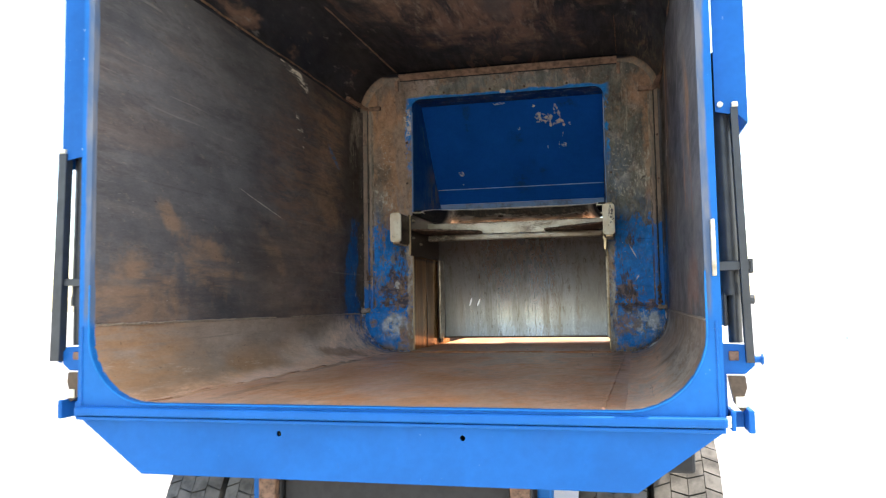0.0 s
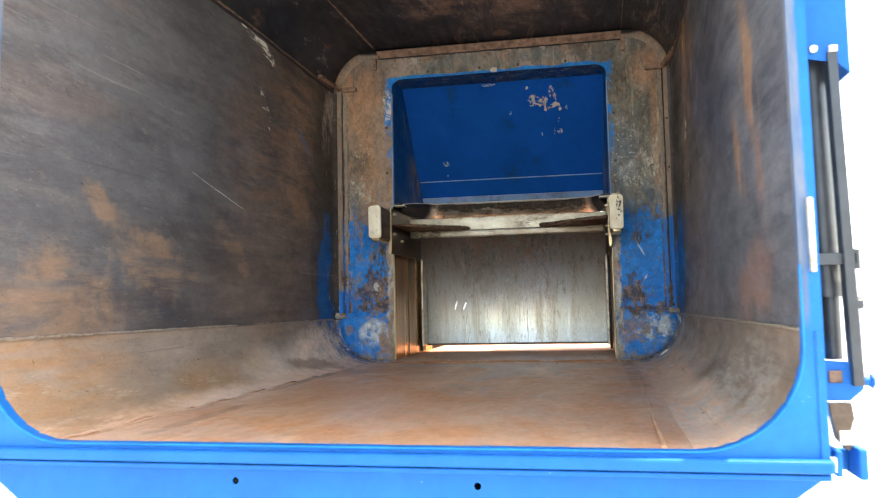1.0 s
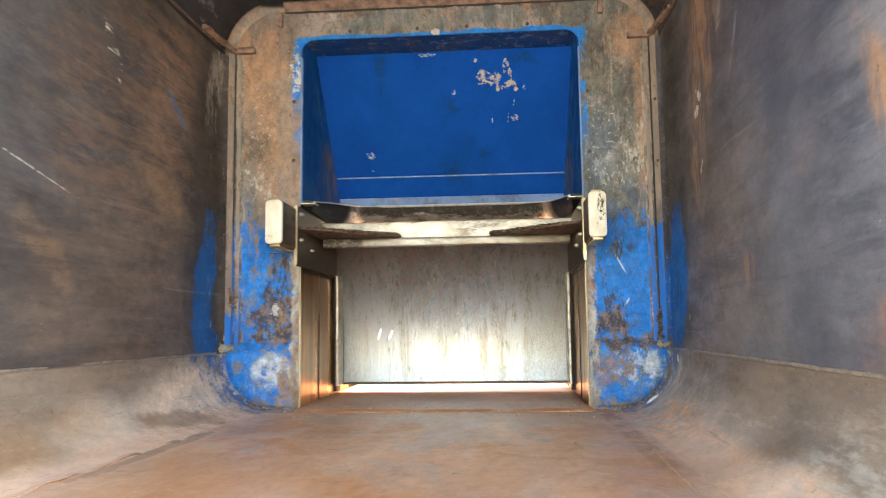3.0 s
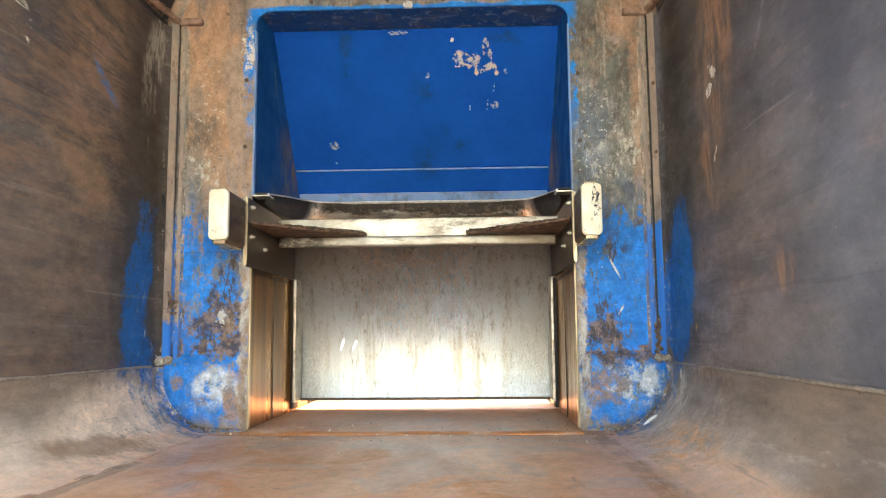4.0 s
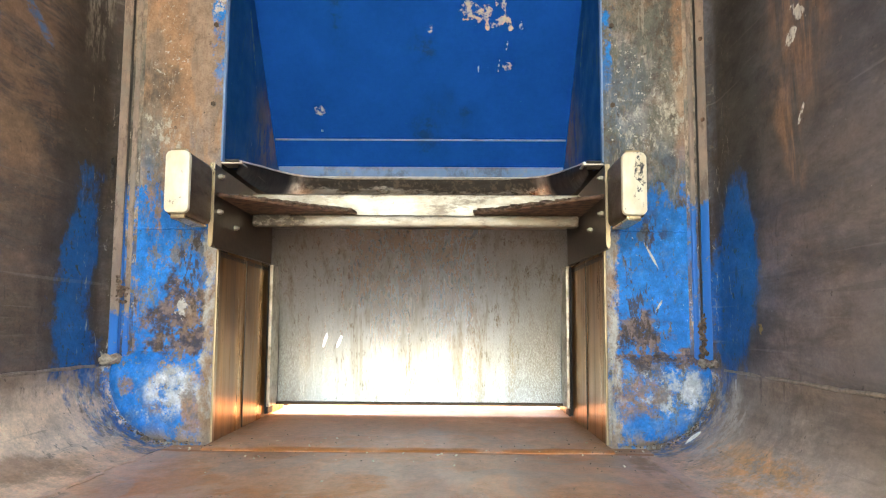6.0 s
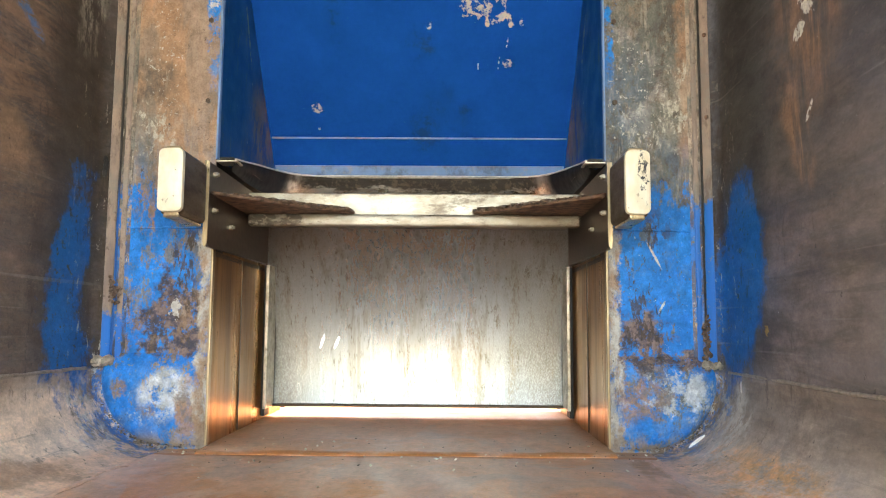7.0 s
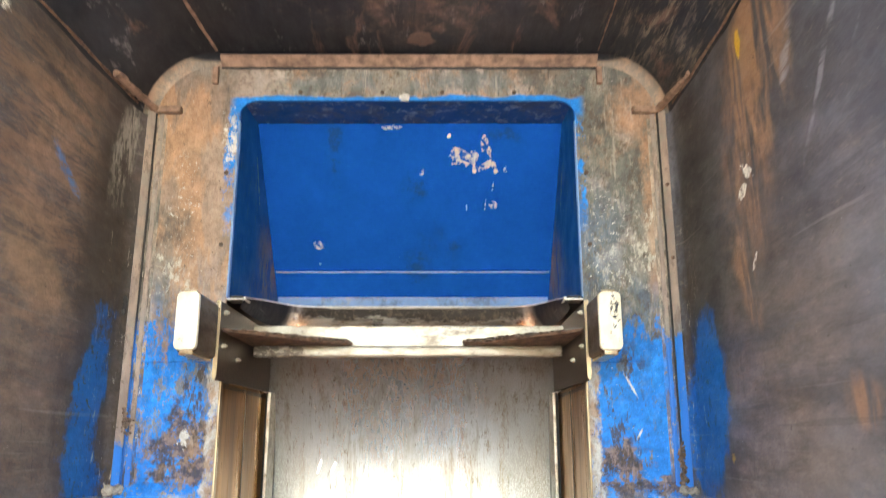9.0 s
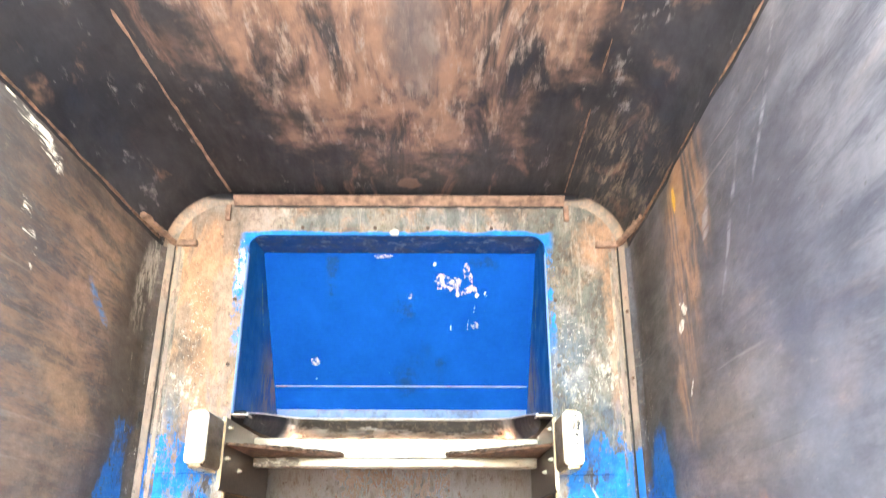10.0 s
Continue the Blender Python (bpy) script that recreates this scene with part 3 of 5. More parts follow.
    # paint that is left
    top = k.calc("ADD", z, k.calc("ADD", k.mul(k.calc("SUBTRACT", k.noise(6, 8, stretch=(1.4, 1, 0.8), rough=0.7), 0.5), 0.45), k.mul(k.calc("SUBTRACT", k.noise(34, 9, stretch=(1, 1, 0.35), rough=0.78), 0.5), 0.25)))
    keep = k.mul(k.crisp(10, 0.435, 0.012, (1, 1, 0.6), move=(1, 2, 3)), k.crisp(36, 0.375, 0.012, move=(8, 2, 3)), k.crisp(24, 0.36, 0.02, (1, 1, 0.15), move=(3, 8, 1)))
    keep = k.mul(keep, k.most(k.step(x, 0.0, 0.2), k.step(z, 1.68, 1.58), k.crisp(8, 0.46, 0.03, (1, 1, 0.45), move=(4, 1, 9))))
    blue = k.mul(k.step(top, 2.09, 2.05), keep)
    c = k.mix(k.mul(k.most(k.step(top, 2.35, 2.05), k.mul(right, k.step(ax, 0.90, 0.74), k.step(z, 2.75, 2.4), 0.8)), k.step(b, 0.42, 0.54), 0.6), c, (0.10, 0.17, 0.25))
    rim = k.mul(k.step(k.calc("ADD", z, k.mul(k.calc("SUBTRACT", k.noise(7, 7), 0.5), 0.06)), 3.012, 2.998), k.step(ax, 0.72, 0.68), k.step(z, 2.9, 2.95))
    rim2 = k.mul(k.step(z, 2.985, 2.95), k.step(k.calc("ADD", ax, k.mul(k.calc("SUBTRACT", k.noise(9, 8, move=(2, 2, 0)), 0.5), 0.12)), 0.712, 0.70), k.crisp(9, 0.50, 0.04), k.step(z, 2.35, 2.6))
    blue = k.most(blue, rim, rim2)
    c = k.mix(blue, c, k.mix(k.step(k.noise(18, 8, rough=0.7), 0.38, 0.66), (0.0, 0.185, 0.56), (0.0, 0.24, 0.66)))
    # thin worn-through film over the paint
    c = k.mix(k.mul(blue, k.step(k.noise(7, 9, rough=0.72, move=(4, 6, 1)), 0.56, 0.66), 0.35), c, (0.12, 0.20, 0.32))
    grime = k.most(k.blob((-0.79, 2.67, 1.64), (0.11, F, 0.14), 0.8, 9, 0, 0.15), k.blob((0.78, 2.67, 1.56), (0.09, F, 0.09), 0.8, 9, 0, 0.2), k.blob((0.93, 2.67, 1.51), (0.10, F, 0.04), 0.8, 10, 0, 0.2), k.blob((-0.97, 2.67, 1.60), (0.03, F, 0.09), 0.8, 10, 0, 0.2))
    c = k.mix(k.mul(grime, k.crisp(17, 0.46, 0.03, (1, 1, 0.8), move=(1, 1, 6)), 0.92), c, k.mix(k.crisp(12, 0.50, 0.06, move=(2, 4, 4)), (0.075, 0.052, 0.04), (0.27, 0.165, 0.105)))
    white = k.most(k.blob((-0.81, 2.67, 1.37), (0.07, F, 0.07), 0.5, 10, 0, 0.3), k.blob((0.975, 2.67, 1.385), (0.05, F, 0.055), 0.6, 18), k.blob((0.86, 2.67, 1.40), (0.11, F, 0.07), 0.9, 14), k.blob((-0.93, 2.67, 1.31), (0.07, F, 0.03), 0.9, 16))
    c = k.mix(k.mul(white, k.crisp(24, 0.53, 0.05), 0.85), c, (0.52, 0.54, 0.55))
    c = k.mix(k.mul(k.blob((-0.72, 2.67, 1.33), (0.05, F, 0.09), 0.8, 12), k.step(b, 0.4, 0.5), 0.8), c, (0.42, 0.23, 0.13))
    c = k.mix(k.mul(k.blob((0.80, 2.67, 1.42), (0.09, F, 0.10), 0.8, 12), k.crisp(20, 0.53, 0.04, move=(6, 6, 1)), 0.8), c, (0.30, 0.235, 0.20))
    scrape = k.most(k.blob((-0.80, 2.66, 1.405), (0.085, F, 0.065), 0.5, 9, 0, 0.3), k.blob((0.955, 2.66, 1.39), (0.048, F, 0.065), 0.8, 16, 0, 0.2))
    c = k.mix(k.mul(scrape, k.step(k.noise(20, 9, rough=0.75, move=(1, 7, 3)), 0.36, 0.50), 0.85), c, k.mix(k.step(k.noise(30, 7), 0.40, 0.60), (0.46, 0.47, 0.45), (0.72, 0.73, 0.71)))
    haze = k.mul(k.step(k.calc("ADD", z, k.mul(k.calc("SUBTRACT", k.noise(7, 7, move=(4, 4, 4)), 0.5), 0.2)), 1.52, 1.44), k.step(k.noise(11, 9, rough=0.74, move=(9, 3, 1)), 0.45, 0.60))
    c = k.mix(k.mul(haze, 0.32), c, (0.25, 0.29, 0.34))
    rusty = k.most(k.blob((-0.725, 2.66, 1.33), (0.045, F, 0.07), 0.7, 12, 0, 0.3), k.blob((0.775, 2.66, 1.39), (0.085, F, 0.07), 0.8, 12, 0, 0.3), k.blob((-0.955, 2.66, 1.42), (0.03, F, 0.03), 0.8, 14, 0, 0.3), k.blob((-0.86, 2.66, 1.33), (0.03, F, 0.025), 0.8, 14, 0, 0.3))
    c = k.mix(k.mul(rusty, k.crisp(22, 0.47, 0.05, move=(2, 6, 6)), 0.85), c, k.mix(k.crisp(14, 0.5, 0.06), (0.34, 0.19, 0.115), (0.20, 0.15, 0.12)))
    bare = k.mul(k.step(k.calc("ADD", ax, k.mul(k.calc("SUBTRACT", k.noise(16, 9, rough=0.75), 0.5), 0.11)), 0.718, 0.703), k.step(z, 1.98, 1.90))
    c = k.mix(k.mul(bare, k.step(b, 0.36, 0.50)), c, k.mix(k.step(d, 0.44, 0.58), (0.50, 0.47, 0.41), (0.36, 0.23, 0.15)))
    hem = k.mul(k.step(z, 1.29, 1.22), k.step(b, 0.42, 0.52))
    c = k.mix(hem, c, (0.36, 0.28, 0.22))
    flake = k.most(k.blob((-0.79, 2.67, 1.67), (0.016, F, 0.028), 0.9, 40, 0, 0.05), k.blob((0.83, 2.67, 1.86), (0.0035, F, 0.055), 0.5, 20, lean=-28), k.blob((0.85, 2.67, 1.68), (0.003, F, 0.02), 0.9, 40, lean=30), k.mul(k.blob((-0.70, 2.67, 2.82), (0.03, F, 0.10), 0.9, 26), k.crisp(40, 0.5)), k.blob((-0.01, 2.67, 3.0), (0.02, F, 0.02), 0.6, 40), k.crisp(60, 0.705, 0.008, move=(6, 1, 1), detail=4), k.mul(k.most(k.blob((0.77, 2.67, 2.42), (0.10, F, 0.22), 0.5, 9), k.blob((-0.86, 2.67, 2.55), (0.06, F, 0.22), 0.5, 9)), k.crisp(70, 0.62, 0.012, move=(2, 2, 5), detail=4)))
    c = k.mix(k.mul(flake, 0.9), c, (0.62, 0.58, 0.50))
    c = k.mix(k.mul(k.most(k.crisp(46, 0.645, 0.012, move=(3, 9, 1), detail=6), k.crisp(19, 0.65, 0.02, (1, 1, 0.5), move=(9, 9, 1))), 0.85), c, (0.08, 0.065, 0.052))
    pits = k.mul(k.most(k.blob((0.79, 2.67, 1.74), (0.10, F, 0.26), 0.5, 7, 0, 0.5), k.blob((-0.76, 2.67, 1.78), (0.05, F, 0.16), 0.7, 8, 0, 0.5)), k.crisp(24, 0.545, 0.02, (1, 1, 0.4), move=(7, 3, 7)))
    c = k.mix(k.mul(pits, 0.88), c, (0.075, 0.056, 0.044))
    c = k.mix(k.mul(k.step(x, 0.0, 0.5), k.step(z, 1.5, 1.6), k.step(z, 2.05, 1.95), k.crisp(50, 0.66, 0.012, (1, 1, 0.6), move=(2, 9, 4), detail=5)), c, (0.66, 0.68, 0.66))
    c = k.mottle(c, 0.42, 20, (1, 1, 0.6))
    c = k.grain(c, 0.25, 150)
    k.colour(c)
    k.metal(0.05)
    k.rough(k.step(b, 0.3, 0.7, 0.40, 0.64))
    k.bump(k.calc("ADD", b, k.mul(blue, 0.5)), 0.35, 0.003)
    return k.m


def strip_paint(name, limit):
    """Rusty strip, blue below a height."""
    k = Mat(name, 0.55)
    z = k.axes()[2]
    c = k.mix(k.step(k.noise(9, 9, stretch=(1, 1, 0.3), rough=0.74), 0.4, 0.6), (0.39, 0.275, 0.205), (0.25, 0.18, 0.14))
    c = k.mix(k.mul(k.step(k.noise(4.5, 8, rough=0.7, move=(2, 2, 2)), 0.46, 0.60), 0.75), c, (0.24, 0.215, 0.175))
    c = k.mix(k.mul(k.crisp(16, 0.56, 0.04, (1, 1, 0.4)), 0.7), c, (0.15, 0.105, 0.08))
    c = k.mix(k.mul(k.crisp(40, 0.62), 0.7), c, (0.12, 0.085, 0.065))
    p = k.mul(k.step(k.calc("ADD", z, k.mul(k.calc("SUBTRACT", k.noise(14, 8, rough=0.75), 0.5), 0.3)), limit + 0.02, limit - 0.02), k.crisp(22, 0.40, 0.02))
    c = k.mix(p, c, (0.0, 0.15, 0.50))
    k.colour(c)
    k.bump(k.noise(30, 8), 0.3, 0.003)
    return k.m


def worn_metal(name, base, dark, rough=0.35, metal=0.9, stretch=(1, 1, 0.15), scale=14, stain=0.5, spread=0.12):
    k = Mat(name, rough, metal)
    a = k.noise(scale, 9, stretch=stretch, rough=0.72)
    b, d = k.noise(3, 7, rough=0.65), k.noise(scale * 4, 6, stretch=tuple(v ** 0.6 for v in stretch), rough=0.75)
    c = k.mix(k.step(a, 0.42, 0.68), base, dark)
    c = k.mix(k.mul(k.step(b, 0.5, 0.68), stain), c, dark)
    c = k.mix(k.mul(k.step(d, 0.64, 0.72), 0.5), c, tuple(v * 0.5 for v in dark))
    k.colour(c)
    k.rough(k.calc("ADD", k.step(a, 0.3, 0.7, rough - spread, rough + spread), k.mul(k.step(d, 0.5, 0.7), 0.18)))
    k.bump(k.calc("ADD", a, d), 0.10, 0.002)
    return k.m


def plain(name, base, rough=0.6, metal=0.0, grain=40, amount=0.3):
    k = Mat(name, rough, metal)
    n = k.noise(grain, 6)
    k.colour(k.mix(k.step(n, 0.35, 0.7), base, tuple(v * (1 - amount) for v in base)))
    k.bump(n, 0.15, 0.002)
    return k.m


M_BLUE = blue_paint("blue_body_paint", (0.0, 0.112, 0.375), 0.3, 0.45)[0].m
k, c = blue_paint("worn_frame_paint", (0.0, 0.135, 0.42), 0.3, 0.45)
up = k.step(k.calc("ADD", k.axes()[2], k.mul(k.calc("SUBTRACT", k.noise(6, 6), 0.5), 0.12)), 1.46, 1.52)
near = k.step(k.calc("ABSOLUTE", k.calc("SUBTRACT", k.calc("ADD", k.axes()[0], 0.055), k.mul(k.calc("SUBTRACT", k.noise(5, 6, stretch=(1, 1, 0.4)), 0.5), 0.05))), 1.068, 1.056)
c = k.mix(k.mul(up, near, 0.9), c, k.mix(k.step(k.noise(20, 7, stretch=(1, 1, 0.2)), 0.4, 0.6), (0.19, 0.19, 0.19), (0.09, 0.13, 0.19)))
k.colour(c)
M_FRAME = k.m
# body blue made lighter to carry the skylight along the mouth's edge
M_SKYLIT_BLUE = blue_paint("skylit_blue_paint", (0.0, 0.19, 0.52), 0.1, 0.5)[0].m
M_CHUTE = chute_paint("chute_blue_paint")
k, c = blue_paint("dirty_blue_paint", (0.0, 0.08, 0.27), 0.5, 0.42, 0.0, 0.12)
wipe = k.blob((0.0, 3.22, 2.42), (2.0, 0.20, 0.17), 0.5, 6, 35, 0.5)
c = k.mix(k.mul(wipe, k.crisp(15, 0.47, 0.05, (1, 1, 0.5), (35, 0, 0)), 0.75), c, k.mix(k.step(k.noise(12, 8), 0.4, 0.6), (0.17, 0.16, 0.14), (0.27, 0.18, 0.10)))
c = k.mix(k.mul(k.blob((0.0, 3.0, 2.74), (2.0, 0.012, 0.12), 0.6, 14, 24), k.crisp(26, 0.5, 0.04), 0.8), c, (0.30, 0.26, 0.19))
c = k.mix(k.mul(k.crisp(20, 0.60, 0.03, (1, 1, 0.3), move=(4, 4, 1)), 0.6), c, (0.10, 0.13, 0.17))
c = k.mix(k.mul(k.crisp(30, 0.66, 0.02, (1, 1, 0.35), move=(1, 4, 1)), 0.8), c, (0.40, 0.42, 0.42))
k.colour(c)
M_CHUTE_SIDE = k.m
# darker copy of the chute blue: the top sheet's shade is in the colour
M_CHUTE_TOP = blue_paint("shaded_grimy_blue_paint", (0.0, 0.045, 0.17), 0.4, 0.5, 0.35, 0.1)[0].m
M_LIP = blue_paint("worn_blue_lip", (0.20, 0.36, 0.62), 1.0, 0.38, 0.5)[0].m
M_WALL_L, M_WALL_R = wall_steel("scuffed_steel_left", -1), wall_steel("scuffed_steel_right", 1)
M_FLOOR, M_CEIL, M_BULK = floor_steel("rusty_floor_steel"), ceiling_steel("dark_roof_steel"), bulkhead_steel("worn_bulkhead_steel")
k = Mat("polished_steel", 0.27, 0.95)
drip = k.noise(16, 7, stretch=(1, 1, 0.035), rough=0.66)
cloud = k.noise(3.5, 6, stretch=(1, 1, 0.6))
c = k.mix(k.step(cloud, 0.35, 0.65), (0.335, 0.33, 0.315), (0.285, 0.27, 0.24))
c = k.mix(k.mul(k.step(drip, 0.52, 0.68), 0.6), c, (0.19, 0.155, 0.11))
fleck = k.noise(95, 7, stretch=(1, 1, 0.22), rough=0.76)
c = k.mix(k.mul(k.step(fleck, 0.55, 0.63), k.step(drip, 0.40, 0.56), 0.75), c, (0.13, 0.10, 0.07))
px, pz = k.axes()[0], k.axes()[2]
# specks darken towards the sides: the glare's fall-off is put into the colour
edge = k.step(k.calc("ABSOLUTE", k.calc("ADD", px, 0.05)), 0.18, 0.66)
low = k.step(pz, 1.75, 1.45, 0.35, 1.0)
grit = k.noise(260, 6, stretch=(1, 1, 0.4), rough=0.8)
c = k.mix(k.mul(edge, low, k.step(grit, 0.44, 0.52), 0.65), c, (0.125, 0.112, 0.092))
trail = k.crisp(30, 0.60, 0.03, (1, 1, 0.09), move=(3, 1, 2))
runs = k.mul(k.crisp(11, 0.57, 0.05, (1, 1, 0.05), move=(7, 2, 5), detail=6), k.step(k.noise(120, 7, stretch=(1, 1, 0.3), rough=0.8), 0.42, 0.56))
c = k.mix(k.mul(runs, 0.45), c, (0.18, 0.115, 0.06))
c = k.mix(k.mul(trail, k.step(grit, 0.40, 0.54), 0.8), c, (0.12, 0.08, 0.042))
scar = k.most(k.blob((-0.43, 3.5, 1.55), (0.006, 0.6, 0.034), 0.7, 40, lean=18), k.blob((-0.365, 3.5, 1.545), (0.007, 0.6, 0.032), 0.7, 40, lean=22))
c = k.mix(scar, c, (0.92, 0.93, 0.94))
k.colour(c)
k.rough(k.calc("ADD", k.step(drip, 0.3, 0.7, 0.22, 0.31), k.calc("ADD", k.mul(k.step(fleck, 0.5, 0.68), 0.10), k.mul(edge, k.step(grit, 0.40, 0.56, 0.3, 1.0), 0.16))))
k.bump(k.noise(5, 3, stretch=(1, 1, 0.3)), 0.05, 0.004)
M_PLATE = k.m
M_SIDE = worn_metal("bronzed_steel", (0.47, 0.215, 0.042), (0.25, 0.115, 0.030), 0.30, 0.8, (1, 1, 0.04), 7, 0.4, 0.05)
M_BARE = worn_metal("bare_steel", (0.70, 0.64, 0.52), (0.40, 0.32, 0.22), 0.40, 0.5, (1, 1, 1), 18, 0.35)
k = Mat("smeared_steel", 0.3, 0.8)
x, y, z = k.axes()
c = k.mix(k.step(k.noise(22, 9, stretch=(0.2, 1, 1), rough=0.75), 0.42, 0.62), (0.46, 0.41, 0.345), (0.20, 0.165, 0.135))
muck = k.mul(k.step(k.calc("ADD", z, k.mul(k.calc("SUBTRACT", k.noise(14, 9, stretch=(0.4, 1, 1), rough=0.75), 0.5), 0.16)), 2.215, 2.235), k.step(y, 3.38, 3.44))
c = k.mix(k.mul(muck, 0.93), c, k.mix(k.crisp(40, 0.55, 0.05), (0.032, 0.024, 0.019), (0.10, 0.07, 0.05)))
# near-black where the ends sweep forward
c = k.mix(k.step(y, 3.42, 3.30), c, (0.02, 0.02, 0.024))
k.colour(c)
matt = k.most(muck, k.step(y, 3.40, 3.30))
k.metal(k.step(matt, 0.0, 1.0, 0.85, 0.05))
k.put(k.b.inputs["Specular IOR Level"], k.step(matt, 0.0, 1.0, 0.5, 0.06))
k.rough(k.calc("ADD", k.step(k.noise(30, 7, stretch=(0.3, 1, 1)), 0.3, 0.7, 0.24, 0.40), k.mul(matt, 0.25)))
M_SMEAR = k.m
# pale colour stands in for sky reflected on the lip edge; also white flakes
M_EDGE = plain("near_white", (0.80, 0.78, 0.74), 0.45, 0.2, 60, 0.3)
M_GOLD = worn_metal("golden_steel", (0.58, 0.44, 0.27), (0.34, 0.24, 0.14), 0.32, 0.85, (1, 1, 0.1), 20)
k = Mat("scraped_beam_steel", 0.4, 0.45)
c = k.mix(k.step(k.noise(7, 9, stretch=(0.5, 1, 1), rough=0.72), 0.38, 0.62), (0.56, 0.51, 0.41), (0.36, 0.29, 0.21))
c = k.mix(k.mul(k.crisp(20, 0.55, 0.04, (0.4, 1, 1.2)), 0.7), c, (0.16, 0.115, 0.085))
c = k.mix(k.mul(k.blob((-0.62, 3.2, 2.01), (0.22, 0.5, 0.05), 0.6, 12), k.crisp(34, 0.48, 0.04, (0.5, 1, 1)), 0.8), c, (0.09, 0.07, 0.055))
c = k.mix(k.mul(k.crisp(60, 0.64, 0.02), 0.8), c, (0.26, 0.15, 0.085))
k.colour(c)
k.rough(k.step(k.noise(16, 7, stretch=(0.4, 1, 1)), 0.3, 0.7, 0.28, 0.52))
k.bump(k.noise(45, 7, rough=0.7), 0.18, 0.002)
M_BEAM = k.m
M_BOLT = worn_metal("oily_bolt_steel", (0.42, 0.36, 0.27), (0.20, 0.16, 0.11), 0.35, 0.7, (1, 1, 1), 40)
M_CRUST = plain("caked_dirt", (0.20, 0.130, 0.090), 0.9, 0.0, 60, 0.7)
M_RUST = plain("rusty_steel", (0.24, 0.135, 0.085), 0.65, 0.1, 34, 0.8)
M_DARK = plain("dark_steel", (0.105, 0.074, 0.052), 0.36, 0.5, 55, 0.3)
M_TUBE = worn_metal("bronzed_tube", (0.115, 0.075, 0.043), (0.06, 0.040, 0.026), 0.48, 0.35, (1, 0.3, 1), 14)
k = Mat("cream_cap", 0.42)
c = k.mix(k.step(k.noise(9, 7, stretch=(1, 1, 0.5)), 0.38, 0.66), (0.88, 0.82, 0.66), (0.70, 0.58, 0.38))
c = k.mix(k.mul(k.crisp(34, 0.62, 0.02, (1, 1, 0.6)), 0.8), c, (0.20, 0.15, 0.10))
mark = k.mul(k.blob((0.702, 2.31, 2.085), (0.013, 0.2, 0.055), 1.1, 30), k.crisp(60, 0.50, 0.02, (1, 1, 0.7)))
c = k.mix(mark, c, (0.035, 0.035, 0.04))
k.colour(c)
k.bump(k.noise(40, 6), 0.2, 0.002)
M_CAP = k.m
M_NYLON = plain("worn_cream_pad", (0.90, 0.82, 0.62), 0.5, 0.0, 25, 0.22)
M_BEAD = plain("weld_bead", (0.42, 0.34, 0.26), 0.5, 0.4, 60, 0.4)
M_STRIP = plain("rusty_strip", (0.36, 0.22, 0.15), 0.6, 0.1, 25, 0.6)
M_STRIP_L, M_STRIP_R = strip_paint("left_strip_paint", 1.65), strip_paint("right_strip_paint", 2.04)
k = Mat("groove_paint", 0.6)
k.colour(k.mix(k.step(k.axes()[2], 2.02, 2.12), (0.0, 0.10, 0.34), (0.035, 0.028, 0.023)))
M_GROOVE = k.m
M_GRIT = plain("gritty_dirt", (0.24, 0.185, 0.14), 0.9, 0.0, 70, 0.8)
# near-black for tar and dirt, and for places that should read as shade
M_GRIME_SHADE = plain("grime_and_shade_black", (0.03, 0.026, 0.022), 0.6, 0.0, 20, 0.4)
M_CYL = plain("black_cylinder_paint", (0.05, 0.055, 0.06), 0.35, 0.2, 20, 0.3)
M_RUBBER = plain("dusty_tyre_rubber", (0.15, 0.142, 0.13), 0.85, 0.0, 14, 0.65)
M_CHROME = plain("chrome", (0.75, 0.75, 0.75), 0.15, 1.0, 50, 0.1)
M_GREY = plain("grey_chassis_paint", (0.022, 0.022, 0.023), 0.6, 0.1, 30, 0.4)


# ---- building helpers ----
def finish(name, bm, material, smooth=False):
    bmesh.ops.recalc_face_normals(bm, faces=bm.faces[:])
    me = bpy.data.meshes.new(name)
    bm.to_mesh(me)
    bm.free()
    me.materials.append(material)
    if smooth:
        me.polygons.foreach_set("use_smooth", [True] * len(me.polygons))
        me.set_sharp_from_angle(angle=radians(35))
    return new(name, me)


def thing(name, at, label, category, group="", kind=""):
    ob = new(name)
    ob.location = at
    ob.empty_display_size = 0.05
    return tagged(ob, label, category, group, kind)


def origin(ob):
    o = Vector(ob.location)
    return o if ob.parent is None else o + origin(ob.parent)


def part(name, bm, material, parent, label="", smooth=False):
    ob = finish(name, bm, material, smooth)
    ob.parent = parent
    root = parent
    while root.parent:
        root = root.parent
    if parent is root and root.type == "EMPTY":
        ob.matrix_parent_inverse = Matrix.Translation(-Vector(root.location))
    return tagged(ob, label)


def single(name, bm, material, label, category, group="", kind="", smooth=False):
    return tagged(finish(name, bm, material, smooth), label, category, group, kind)


def box(bm, x0, x1, y0, y1, z0, z1, bevel=0.0, seg=2):
    m = Matrix.LocRotScale(((x0 + x1) / 2, (y0 + y1) / 2, (z0 + z1) / 2), None, (abs(x1 - x0), abs(y1 - y0), abs(z1 - z0)))
    r = bmesh.ops.create_cube(bm, size=1, matrix=m)
    if bevel:
        es = list({e for v in r["verts"] for e in v.link_edges})
        bmesh.ops.bevel(bm, geom=es, offset=bevel, segments=seg, affect="EDGES", profile=0.5)
    return bm


